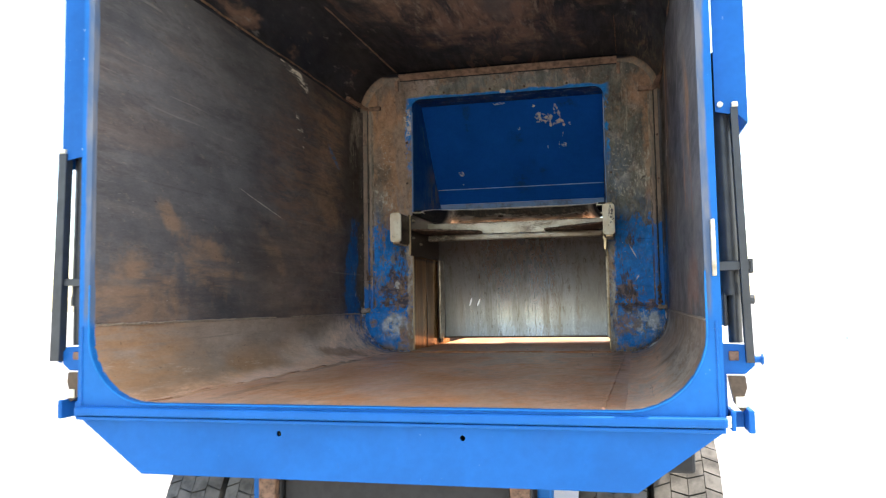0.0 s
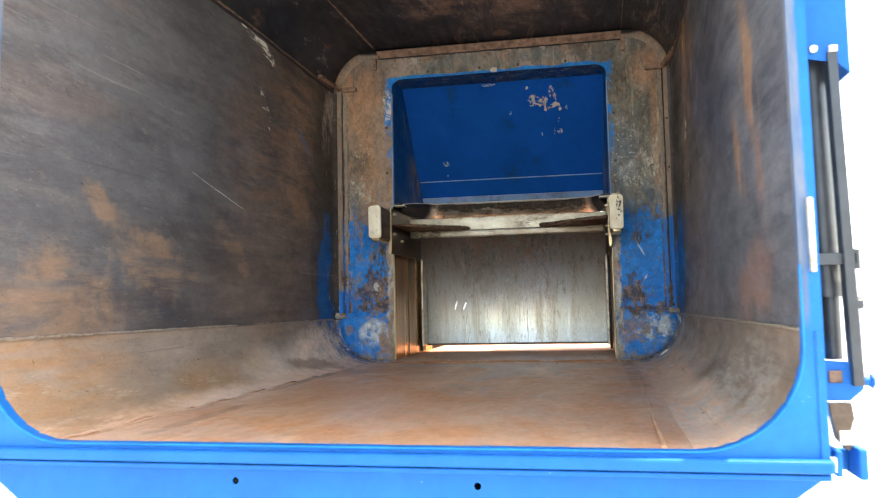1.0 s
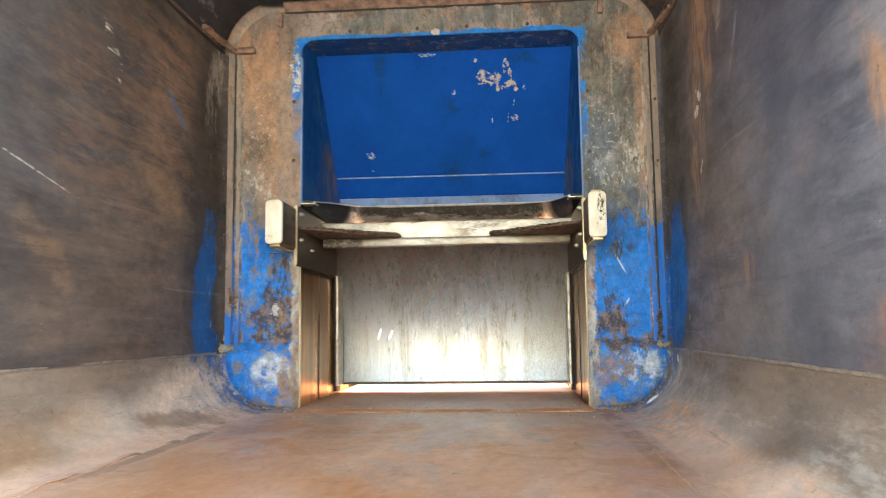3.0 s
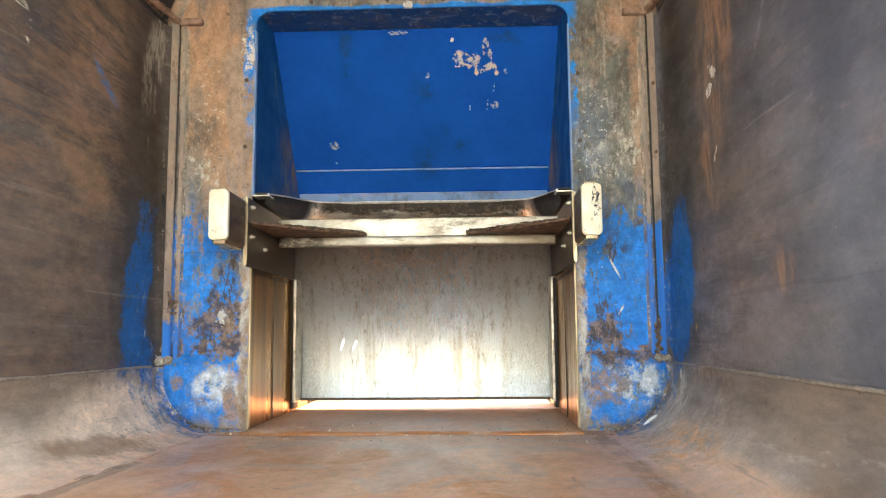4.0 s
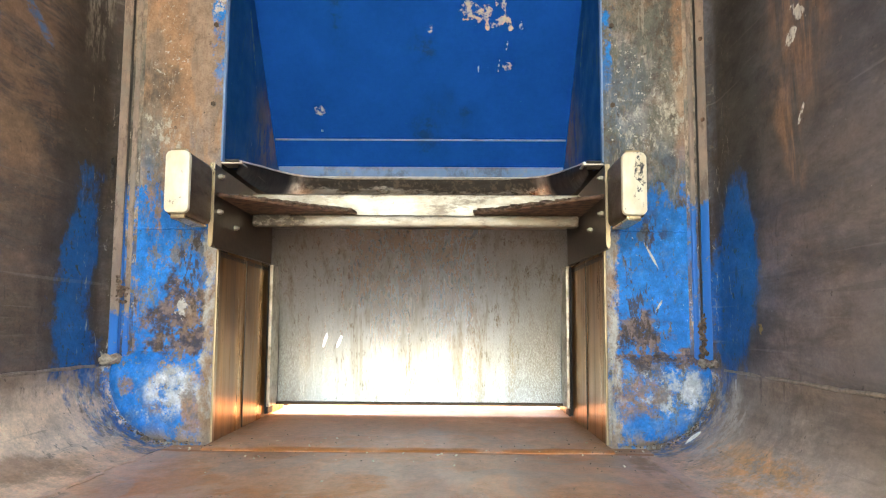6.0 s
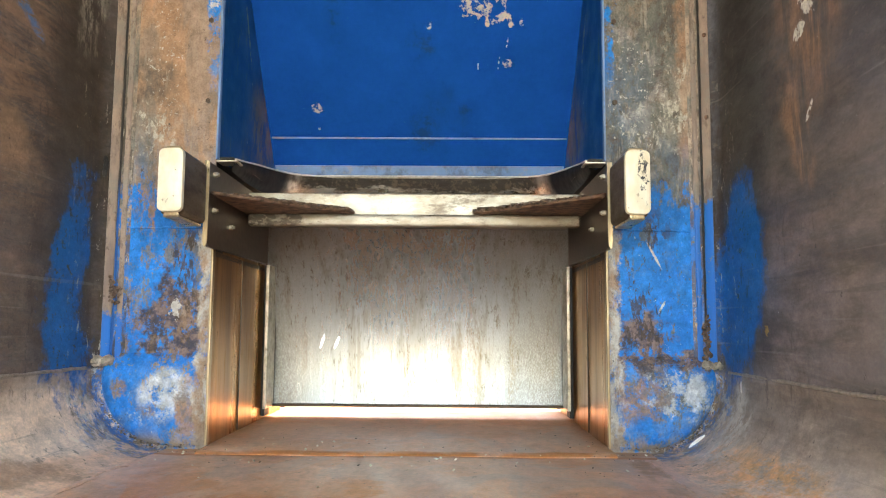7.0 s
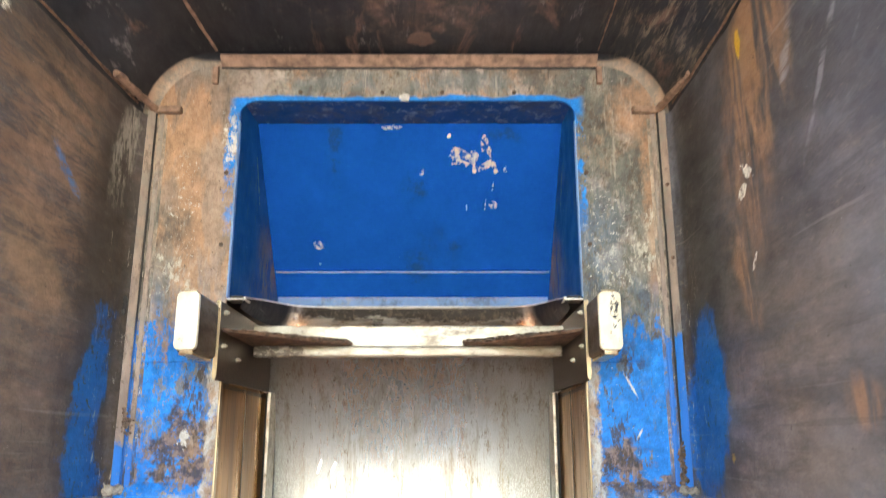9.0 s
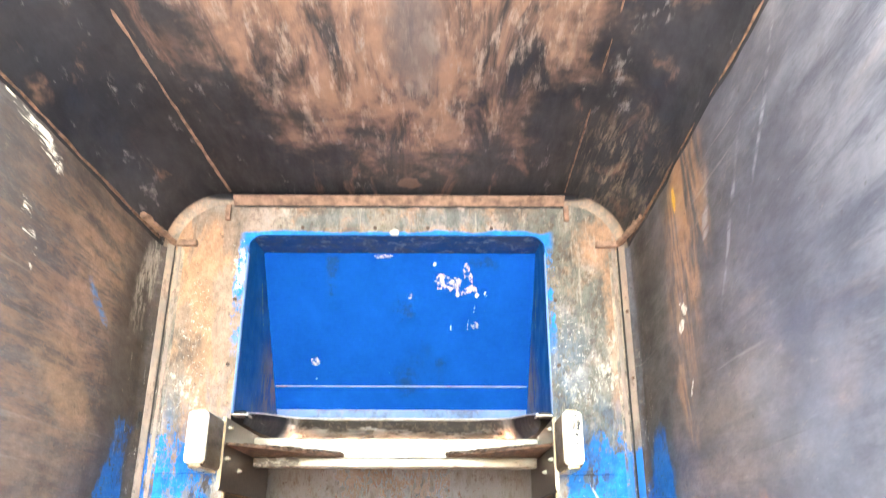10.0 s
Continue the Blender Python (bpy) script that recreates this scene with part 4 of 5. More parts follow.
def cyl(bm, a, b, r, seg=20, r2=None):
    a, b = Vector(a), Vector(b)
    d = b - a
    m = Matrix.Translation((a + b) / 2) @ d.to_track_quat("Z", "Y").to_matrix().to_4x4()
    bmesh.ops.create_cone(bm, cap_ends=True, segments=seg, radius1=r, radius2=r if r2 is None else r2, depth=d.length, matrix=m)
    return bm


def slab(bm, loops, thick, axis):
    """A plate from an outline and its holes (lists of 3D points), pushed out by thick along axis."""
    edges = []
    for loop in loops:
        vs = [bm.verts.new(p) for p in loop]
        edges += [bm.edges.new((vs[i], vs[(i + 1) % len(vs)])) for i in range(len(vs))]
    r = bmesh.ops.triangle_fill(bm, edges=edges, use_beauty=True, normal=Vector(axis))
    faces = [f for f in r["geom"] if isinstance(f, bmesh.types.BMFace)]
    e = bmesh.ops.extrude_face_region(bm, geom=faces)
    bmesh.ops.translate(bm, verts=[v for v in e["geom"] if isinstance(v, bmesh.types.BMVert)], vec=Vector(axis).normalized() * thick)
    return bm


def arc(cx, cz, r, a0, a1, n=10):
    return [(cx + r * math.cos(radians(a0 + (a1 - a0) * i / n)), cz + r * math.sin(radians(a0 + (a1 - a0) * i / n))) for i in range(n + 1)]


def skew(y):
    """The box leans a little off the bulkhead's square."""
    return -0.055 * (2.68 - y) / 2.8


def shell(bm, profile, ys, thick, dent=0.006, cove=0.0):
    """A bent sheet: the profile (x, z) swept along y, dented, with its outer skin."""
    inner, outer = [], []
    n = len(profile)
    for y in ys:
        row, row2 = [], []
        for i, (x, z) in enumerate(profile):
            ax, az = profile[max(i - 1, 0)]
            bx, bz = profile[min(i + 1, n - 1)]
            t = Vector((bx - ax, bz - az)).normalized()
            nx, nz = t.y, -t.x
            if nx * x + nz * (z - 2.2) < 0:
                nx, nz = -nx, -nz
            f = min(1, (2.68 - y) / 0.2, (y + 0.12) / 0.25) if dent else 0
            low = min(1.0, max(0.0, (1.482 - z) / 0.03))
            r = cove * (1 - 0.72 * low) + 1e-6
            w = min(r, max(0.0, y - (2.68 - r)))
            curl = r - math.sqrt(max(0.0, r * r - w * w))
            d = -curl + dent * max(0, f) * noise.fractal(Vector((x * 1.7, y * 1.7, z * 1.7)), 0.8, 2.0, 4)
            row.append(bm.verts.new((x + skew(y) + nx * d, y, z + nz * d)))
            row2.append(bm.verts.new((x + skew(y) + nx * thick, y, z + nz * thick)))
        inner.append(row)
        outer.append(row2)
    for a in range(len(ys) - 1):
        for i in range(n - 1):
            bm.faces.new((inner[a][i], inner[a][i + 1], inner[a + 1][i + 1], inner[a + 1][i]))
            bm.faces.new((outer[a][i], outer[a + 1][i], outer[a + 1][i + 1], outer[a][i + 1])).material_index = 1
        for i in (0, n - 1):
            bm.faces.new((inner[a][i], inner[a + 1][i], outer[a + 1][i], outer[a][i]))
    for a in (0, len(ys) - 1):
        for i in range(n - 1):
            bm.faces.new((inner[a][i], outer[a][i], outer[a][i + 1], inner[a][i + 1]))
    return bm


def along(a, b, n):
    return [a + (b - a) * i / n for i in range(n + 1)]


def bead(bm, pts, r, flat=1.0, jitter=0.25, seg=7):
    """A weld bead: a tube of uneven thickness along a line of points."""
    rings = []
    for i, p in enumerate(pts):
        p = Vector(p)
        t = (Vector(pts[min(i + 1, len(pts) - 1)]) - Vector(pts[max(i - 1, 0)])).normalized()
        u = t.cross(Vector((0, 0, 1)))
        u = u.normalized() if u.length > 0.6 else Vector((1, 0, 0))
        v = t.cross(u)
        q = r * (1 + jitter * random.uniform(-1, 1))
        rings.append([bm.verts.new(p + u * q * math.cos(a) + v * q * flat * math.sin(a)) for a in [math.tau * j / seg for j in range(seg)]])
    for a, b in zip(rings, rings[1:]):
        for j in range(seg):
            bm.faces.new((a[j], a[(j + 1) % seg], b[(j + 1) % seg], b[j]))
    bm.faces.new(rings[0])
    bm.faces.new(rings[-1][::-1])
    return bm

def line(a, b, n, wave=0.0):
    a, b = Vector(a), Vector(b)
    return [a.lerp(b, i / n) + Vector([wave * noise.noise(Vector((a.x * 3 + d * 9.1, i * 0.35, d))) for d in range(3)]) for i in range(n + 1)]


# ---- ground and distance ----
bm = bmesh.new()
bmesh.ops.create_grid(bm, x_segments=2, y_segments=2, size=600)
k = Mat("sunlit_concrete", 0.85)
k.colour(k.mix(k.step(k.noise(0.5, 6), 0.35, 0.65), (0.44, 0.435, 0.425), (0.52, 0.515, 0.50)))
k.bump(k.noise(25, 6), 0.3, 0.005)
single("ground", bm, k.m, "pale sunlit concrete yard", "ground", kind="structure")
M_HALL = plain("white_cladding", (0.78, 0.78, 0.77), 0.6, 0, 2, 0.06)
for x0, x1, top in ((9.0, 15.4, 3.3), (15.6, 30.0, 2.9)):
    hall = thing("yard_wall", ((x0 + x1) / 2, 30, 0), "pale low wall along the far side of the yard", "wall", "far walls")
    part("wall", box(bmesh.new(), x0, x1, 29.0, 29.3, 0, top, 0.01), M_HALL, hall)
    part("coping", box(bmesh.new(), x0 - 0.03, x1 + 0.03, 28.96, 29.34, top, top + 0.08, 0.01), M_HALL, hall)

# ---- the box: floor, walls, roof ----
W, ZB, ZT, RB, RT = 1.04, 1.205, 3.18, 0.24, 0.27
Y0 = -0.10
ys = along(Y0, 2.54, 52) + along(2.54, 2.676, 12)[1:] + [2.685]
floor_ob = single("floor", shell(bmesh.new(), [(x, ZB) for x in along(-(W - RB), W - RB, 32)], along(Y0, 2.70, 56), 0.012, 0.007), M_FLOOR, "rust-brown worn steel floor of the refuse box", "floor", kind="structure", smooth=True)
wall_obs = []
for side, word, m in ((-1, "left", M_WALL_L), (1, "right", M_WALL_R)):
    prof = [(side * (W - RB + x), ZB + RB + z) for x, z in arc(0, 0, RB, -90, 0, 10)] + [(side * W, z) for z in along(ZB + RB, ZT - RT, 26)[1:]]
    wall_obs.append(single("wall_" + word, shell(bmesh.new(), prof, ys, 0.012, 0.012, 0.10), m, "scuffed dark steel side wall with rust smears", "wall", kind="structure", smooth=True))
prof = [(-(W - RT) + x, ZT - RT + z) for x, z in arc(0, 0, RT, 180, 90, 10)] + [(x, ZT) for x in along(-(W - RT), W - RT, 20)[1:-1]] + [(W - RT + x, ZT - RT + z) for x, z in arc(0, 0, RT, 90, 0, 10)]
roof_ob = single("ceiling", shell(bmesh.new(), prof, ys, 0.012, 0.01, 0.05), M_CEIL, "dark smoke-stained steel roof with a rust patch", "ceiling", kind="structure", smooth=True)

# the outer skin is painted
for ob in (floor_ob, *wall_obs, roof_ob):
    ob.data.materials.append(M_BLUE)

# bulkhead with its opening
OX, OZ0, OZ1 = 0.6725, 1.214, 2.99
YB = 2.68
def rounded(w, z0, z1, rb, rt, y):
    pts = [(-(w - rb) + x, y, z0 + rb + z) for x, z in arc(0, 0, rb, 180, 270, 8)] + [(w - rb + x, y, z0 + rb + z) for x, z in arc(0, 0, rb, 270, 360, 8)]
    return pts + [(w - rt + x, y, z1 - rt + z) for x, z in arc(0, 0, rt, 0, 90, 8)] + [(-(w - rt) + x, y, z1 - rt + z) for x, z in arc(0, 0, rt, 90, 180, 8)]

bm = bmesh.new()
slab(bm, [rounded(W + 0.05, ZB - 0.05, ZT + 0.05, RB, RT, YB), rounded(OX, OZ0, OZ1, 0.012, 0.07, YB)], 0.012, (0, 1, 0))
single("wall_bulkhead", bm, M_BULK, "worn steel bulkhead with blue paint remains and an opening", "wall", kind="structure")
# pressed bulges in the lower corners
def round_rise(d, w):
    q = 1 - min(1.0, max(0.0, d / w))
    return math.sqrt(max(0.0, 1 - q * q))

for s in (-1, 1):
    bm = bmesh.new()
    cx, cz, n, m = W - RB, ZB + RB, 26, 22
    grid = []
    for i in range(n + 1):
        ang = radians(-90 + 100 * i / n)
        rowv = []
        for j in range(m + 1):
            # from the opening's edge out to the crease
            f = j / m
            ox, oz = (cx + (RB - 0.012) * math.cos(ang), cz + (RB - 0.012) * math.sin(ang)) if ang < 0 else (W - 0.012, cz + 0.075 * math.degrees(ang) / 10)
            ix, iz = 0.684, ZB + 0.012 + (oz - ZB - 0.012) * 1.0
            px, pz = ix + (ox - ix) * f, iz + (oz - iz) * f
            rim_gap = (1 - f) * max(0.02, ox - ix)
            h = 0.042 * round_rise(rim_gap, 0.10) * round_rise(px - 0.684, 0.16) * round_rise(pz - ZB - 0.005, 0.10) * round_rise(1.50 - pz, 0.075)
            h += 0.003 * noise.noise(Vector((px * 9, pz * 9, s)))
            rowv.append(bm.verts.new((s * px, YB - 0.003 - max(0.0, h), pz)))
        grid.append(rowv)
    for a, b in zip(grid, grid[1:]):
        for j in range(m):
            bm.faces.new((a[j], a[j + 1], b[j + 1], b[j]))
    single("corner_bulge", bm, M_BULK, "bulged steel corner with scraped blue paint", "corner plate", "corner plates", "structure", True)
    arcpts = [(s * (cx + (RB - 0.008) * math.cos(radians(a))), YB - 0.006, cz + (RB - 0.008) * math.sin(radians(a))) for a in [2 - 92 * i / 40 for i in range(41)]]
    bm = bead(bmesh.new(), arcpts, 0.003, 0.7, 0.3)
    rnd = random.Random(40 + s)
    for i in range(110):
        a = radians(rnd.triangular(-95, 0, -80))
        r = RB - 0.012 + rnd.gauss(0, 0.006)
        bmesh.ops.create_icosphere(bm, subdivisions=1, radius=rnd.uniform(0.001, 0.0036), matrix=pose(s * (cx + r * math.cos(a) - (0.10 * rnd.random() if a < -1.4 else 0)), YB - 0.012 - abs(rnd.gauss(0, 0.008)), cz + r * math.sin(a), rnd.uniform(0, 90), 0, rnd.uniform(0, 90)) @ Matrix.Diagonal((1.5, 1, 0.8, 1)))
    single("corner_joint", bm, M_GRIT, "dirt caked in the corner joint", "joint", "corner joints", "structure", True)

# mouth frame, sill and skirt
SX = skew(-0.1)
bm = bmesh.new()
slab(bm, [[(x + SX, -0.125, z) for x, z in ((-1.082, 1.145), (1.082, 1.145), (1.082, 3.24), (-1.082, 3.24))], [(x + SX, y, z) for x, y, z in rounded(W, ZB, ZT, RB, RT, -0.125)]], 0.03, (0, 1, 0))
single("mouth_frame", bm, M_FRAME, "blue painted steel frame round the box mouth", "frame", kind="structure")
bm = bmesh.new()
box(bm, -1.076 + SX, 1.085 + SX, -0.156, -0.126, 1.163, 1.193, 0.009, 3)
box(bm, -1.08 + SX, 1.08 + SX, -0.138, -0.1255, 1.146, 1.158, 0.003)
single("sill_bar", bm, M_BLUE, "blue steel bar along the sill", "sill", kind="structure")
bm = bmesh.new()
skirt = [(-1.100 + SX, -0.09, 1.146), (1.085 + SX, -0.09, 1.146), (0.83 + SX, -0.09, 0.958), (-0.848 + SX, -0.09, 0.958)]
holes = [[(hx + 0.009 * math.cos(a), -0.09, 1.107 + 0.009 * math.sin(a)) for a in [i * math.tau / 12 for i in range(12)]] for hx in (-0.385, 0.242)]
slab(bm, [skirt] + holes, 0.008, (0, 1, 0))
skirt_ob = single("rear_skirt", bm, M_BLUE, "blue steel skirt panel under the sill with two holes", "panel")
part("return_flange", box(bmesh.new(), -0.83 + SX, 0.826 + SX, -0.0815, -0.06, 0.960, 0.965, 0.001, 1), M_BLUE, skirt_ob)

# ---- channel behind the opening ----
for s, word in ((-1, "left"), (1, "right")):
    bm = box(bmesh.new(), s * OX, s * (OX + 0.012), YB + 0.013, 3.82, 1.19, 1.878, 0.002, 1)
    single("wall_channel_" + word, bm, M_SIDE, "bronzed steel side of the packer channel", "wall", kind="structure")
    bm = box(bmesh.new(), s * (OX + 0.055), s * (OX + 0.067), YB + 0.013, 3.78, 1.878, 3.02, 0.002, 1)
    box(bm, s * (OX + 0.0), s * (OX + 0.067), YB + 0.013, 3.78, 1.85, 1.866)
    box(bm, s * (OX - 0.003), s * (OX + 0.066), YB + 0.0135, 2.79, 1.867, 1.931)
    single("wall_guide_" + word, bm, M_DARK, "dark steel guide slot of the packer", "wall", kind="structure")
single("floor_channel", slab(bmesh.new(), [[(-OX + 0.001, 2.572, 1.19), (-OX + 0.001, 2.572, 1.2065), (-OX + 0.001, 2.582, 1.2115), (-OX + 0.001, 2.60, 1.215), (-OX + 0.001, 4.99, 1.218), (-OX + 0.001, 4.99, 1.19)]], 2 * OX - 0.002, (1, 0, 0)), M_FLOOR, "rusty steel floor of the packer channel", "floor", kind="structure")

# ---- blue chute above ----
chute = thing("hopper_chute", (0, 3.0, 2.2), "blue painted steel hopper chute with pale scuffs", "chute")
CT, CB = (2.93, 3.0), (3.467, 2.28)
def on_back(z, off=0.0):
    """A place on the sloping back panel at height z, off in front of it."""
    f = (CT[1] - z) / (CT[1] - CB[1])
    return CT[0] + f * (CB[0] - CT[0]) - 0.8 * off, z - 0.6 * off

bm = bmesh.new()
slab(bm, [[(-0.66, CT[0], CT[1]), (0.66, CT[0], CT[1]), (0.645, CB[0], CB[1]), (-0.645, CB[0], CB[1])]], 0.008, (0, 0.8, 0.6))
part("back_panel", bm, M_CHUTE, chute)
for z0, z1, off, m, n in ((2.429, 2.435, 0.004, M_LIP, "panel_seam"), (2.283, 2.327, 0.004, M_LIP, "worn_lip"), (2.276, 2.283, 0.008, M_BARE, "lip_edge")):
    bm, w = bmesh.new(), 0.75 if n == "lip_edge" else 1.0
    ya, za = on_back(z0, off)
    yb, zb = on_back(z1, off)
    slab(bm, [[(-0.642 * w, ya, za), (0.642 * w, ya, za), (0.642 * w, yb, zb), (-0.642 * w, yb, zb)]], 0.003, (0, 0.8, 0.6))
    part(n, bm, m, chute)
part("top_panel", box(bmesh.new(), -0.665, 0.665, 2.694, 2.95, 2.998, 3.006), M_CHUTE_TOP, chute, "top sheet in blue darkened for shade, with grimy flecks")
for s in (-1, 1):
    bm = bmesh.new()
    slab(bm, [[(s * 0.668, 2.694, 3.0), (s * 0.66, 2.93, 3.0), (s * 0.645, 3.467, 2.28), (s * 0.648, 3.36, 2.25), (s * 0.652, 3.2, 2.222), (s * 0.66, 2.95, 2.195), (s * 0.668, 2.694, 2.182)]], 0.006, (s, 0, 0))
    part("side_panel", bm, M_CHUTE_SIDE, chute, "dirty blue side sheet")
    part("corner_plate", box(bmesh.new(), s * 0.60, s * 0.672, 2.683, 2.76, 2.177, 2.183, 0.001, 1), M_BARE, chute, "bare steel corner plate")
    part("edge_strip", box(bmesh.new(), s * 0.665, s * 0.6715, 2.673, 2.70, 2.185, 2.90, 0.001, 1), M_LIP, chute, "scraped blue edge")
# curved scraper under the lip: its ends sweep forward to the bulkhead
half = [(0.607, 2.696, 2.186), (0.610, 2.85, 2.209), (0.609, 3.0, 2.232), (0.600, 3.14, 2.249), (0.582, 3.26, 2.262), (0.555, 3.35, 2.270), (0.515, 3.42, 2.277), (0.46, 3.457, 2.281), (0.38, 3.461, 2.282)]
rim = [Vector((-x, y, z)) for x, y, z in half] + [Vector((x, 3.461, 2.282)) for x in along(-0.30, 0.30, 6)] + [Vector(p) for p in half[::-1]]
bm = bmesh.new()
vs = []
for i, p in enumerate(rim):
    t = rim[min(i + 1, len(rim) - 1)] - rim[max(i - 1, 0)]
    out = Vector((-t.y, t.x, 0)).normalized()
    foot = 2.148 + 0.018 * min(1, (p.y - 2.69) / 0.6)
    reach = 0.010 + 0.043 * min(1, (p.y - 2.69) / 0.7)
    inner = [p + out * reach * (f ** 2.2) + Vector((0, 0, (foot - p.z) * f)) for f in along(0, 1, 7)]
    vs.append([[bm.verts.new(q) for q in inner], [bm.verts.new(q + out * 0.006) for q in inner]])
for a, b in zip(vs, vs[1:]):
    for d in (0, 1):
        for j in range(7):
            bm.faces.new((a[d][j], b[d][j], b[d][j + 1], a[d][j + 1]))
    bm.faces.new((a[0][0], a[1][0], b[1][0], b[0][0]))
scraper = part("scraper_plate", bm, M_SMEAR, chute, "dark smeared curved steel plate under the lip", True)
part("edge_bead", bead(bmesh.new(), [p + Vector((0, -0.002, 0.002)) for p in rim], 0.0036, 1, 0.2), M_EDGE, scraper, "lip edge painted pale for the sky's reflection", True)

# added near-black plates: they block light leaks and keep these gaps dark
for s in (-1, 1):
    part("light_stop_plate", box(bmesh.new(), s * 0.640, s * 0.729, 3.52, 3.53, 2.13, 3.02), M_GRIME_SHADE, chute)
    part("light_stop_plate", box(bmesh.new(), s * 0.616, s * 0.727, 2.70, 3.515, 2.19, 2.196), M_GRIME_SHADE, chute)
    part("light_stop_plate", box(bmesh.new(), s * 0.675, s * 0.739, 2.70, 3.53, 3.022, 3.028), M_GRIME_SHADE, chute)

# ---- packer blade ----
packer = thing("packer_blade", (0, 3.3, 1.25), "polished steel packer blade with guide tubes on cross beam", "packer")
bm = bmesh.new()
R, YC, ZC = 1.2, 2.54, 1.47
rows = []
for i in range(25):
    z = 1.268 + (2.05 - 1.268) * i / 24
    rows.append((YC + math.sqrt(R * R - (z - ZC) ** 2), z))
vs = [[[bm.verts.new((x, y + d, z)) for y, z in rows] for x in along(-0.67, 0.67, 12)] for d in (0, 0.012)]
for a in range(12):
    for i in range(24):
        for d in (0, 1):
            bm.faces.new((vs[d][a][i], vs[d][a + 1][i], vs[d][a + 1][i + 1], vs[d][a][i + 1]))
    for i in (0, 24):
        bm.faces.new((vs[0][a][i], vs[0][a + 1][i], vs[1][a + 1][i], vs[1][a][i]))
for a in (0, 12):
    for i in range(24):
        bm.faces.new((vs[0][a][i], vs[0][a][i + 1], vs[1][a][i + 1], vs[1][a][i]))
part("face_plate", bm, M_PLATE, packer, "curved polished steel plate", True)
part("bottom_edge", box(bmesh.new(), -0.655, 0.655, 3.70, 3.73, 1.255, 1.268, 0.003), M_DARK, packer)
for s in (-1, 1):
    part("side_flange", box(bmesh.new(), s * 0.640, s * 0.655, 3.58, 3.718, 1.256, 1.87, 0.003), M_BARE, packer)
    part("side_seal", box(bmesh.new(), s * 0.656, s * 0.6715, 3.62, 3.71, 1.222, 1.87), M_GRIME_SHADE, packer, "black rubbed side seal")
part("cross_beam", box(bmesh.new(), -0.646, 0.646, 3.215, 3.66, 2.033, 2.122, 0.005), M_BEAM, packer)
part("beam_lip", box(bmesh.new(), -0.632, 0.632, 3.165, 3.214, 1.987, 2.033, 0.010, 3), M_BEAM, packer, "scraped pale beam lip", True)
for s in (-1, 1):
    corner = [(2.742 + 0.035 - 0.035 * math.cos(radians(a)), 1.862 + 0.035 - 0.035 * math.sin(radians(a))) for a in (0, 22, 45, 67, 90)]
    outline = [(2.742, 2.140)] + corner + [(3.57, 1.872), (3.57, 2.135)]
    part("side_plate", slab(bmesh.new(), [[(s * 0.648, y, z) for y, z in outline]], 0.012, (s, 0, 0)), M_DARK, packer)
    for y, z in ((2.79, 2.105), (2.79, 1.985), (2.99, 1.955)):
        bolt = part("bolt", cyl(bmesh.new(), (s * 0.648, y, z), (s * 0.636, y, z), 0.010, 6), M_BOLT, packer)
        part("bolt_tip", cyl(bmesh.new(), (s * 0.6355, y, z), (s * 0.629, y, z), 0.0055, 10), M_BOLT, bolt)
    part("rear_plate", box(bmesh.new(), s * 0.661, s * 0.726, 3.722, 3.73, 1.88, 2.14), M_DARK, packer)
    # the flange's outline is rounded at its foot
    edge = [(0.646, 2.142), (0.646, 1.885), (0.649, 1.868), (0.654, 1.860), (0.659, 1.866), (0.661, 1.885), (0.661, 2.142)]
    part("front_flange", slab(bmesh.new(), [[(s * x, 2.741, z) for x, z in edge]], 0.007, (0, -1, 0)), M_GOLD, packer, "rubbed bright front edge")
    bm = bmesh.new()
    curve = [(0.645, 2.768), (0.55, 2.87), (0.45, 2.97), (0.36, 3.06), (0.29, 3.125), (0.25, 3.160), (0.232, 3.185)]
    slab(bm, [[(s * x, y, 2.035) for x, y in curve] + [(s * 0.236, 3.205, 2.035), (s * 0.25, 3.2145, 2.035), (s * 0.647, 3.2145, 2.035)]], 0.012, (0, 0, 1))
    gus = part("gusset", bm, M_RUST, packer, "rusty triangular gusset plate")
    bm = bmesh.new()
    rnd = random.Random(3 + s)
    for i in range(150):
        f = rnd.random() ** 0.6
        x, y = 0.60 - 0.345 * f, 2.82 + 0.35 * f + rnd.uniform(0.0, 0.035)
        bmesh.ops.create_icosphere(bm, subdivisions=1, radius=rnd.uniform(0.005, 0.009 + 0.012 * f), matrix=pose(s * x, y, 2.048, rnd.uniform(-20, 20), 0, rnd.uniform(0, 90)) @ Matrix.Diagonal((2.2, 1.3, 0.65, 1)))
    part("dirt_crust", bm, M_CRUST, gus, "caked brown dirt", True)
    bm = bead(bmesh.new(), [(s * x, y, 2.041) for x, y in curve], 0.006, 1, 0.3)
    part("rim", bm, M_RUST, gus, "rust-bright edge", True)
    bm = box(bmesh.new(), s * 0.651, s * 0.722, 2.515, 2.737, 1.932, 2.13, 0.016, 4)
    tube = part("guide_tube", bm, M_TUBE, packer, "dark bronzed square tube")
    part("wear_strip", box(bmesh.new(), s * 0.664, s * 0.710, 2.519, 2.73, 1.924, 1.9315, 0.003), M_GOLD, tube, "golden rubbed underside")
    part("collar", box(bmesh.new(), s * 0.664, s * 0.708, 2.516, 2.534, 1.926, 2.138, 0.004), M_GOLD, tube, "golden collar behind the cap")
    bm = bmesh.new()
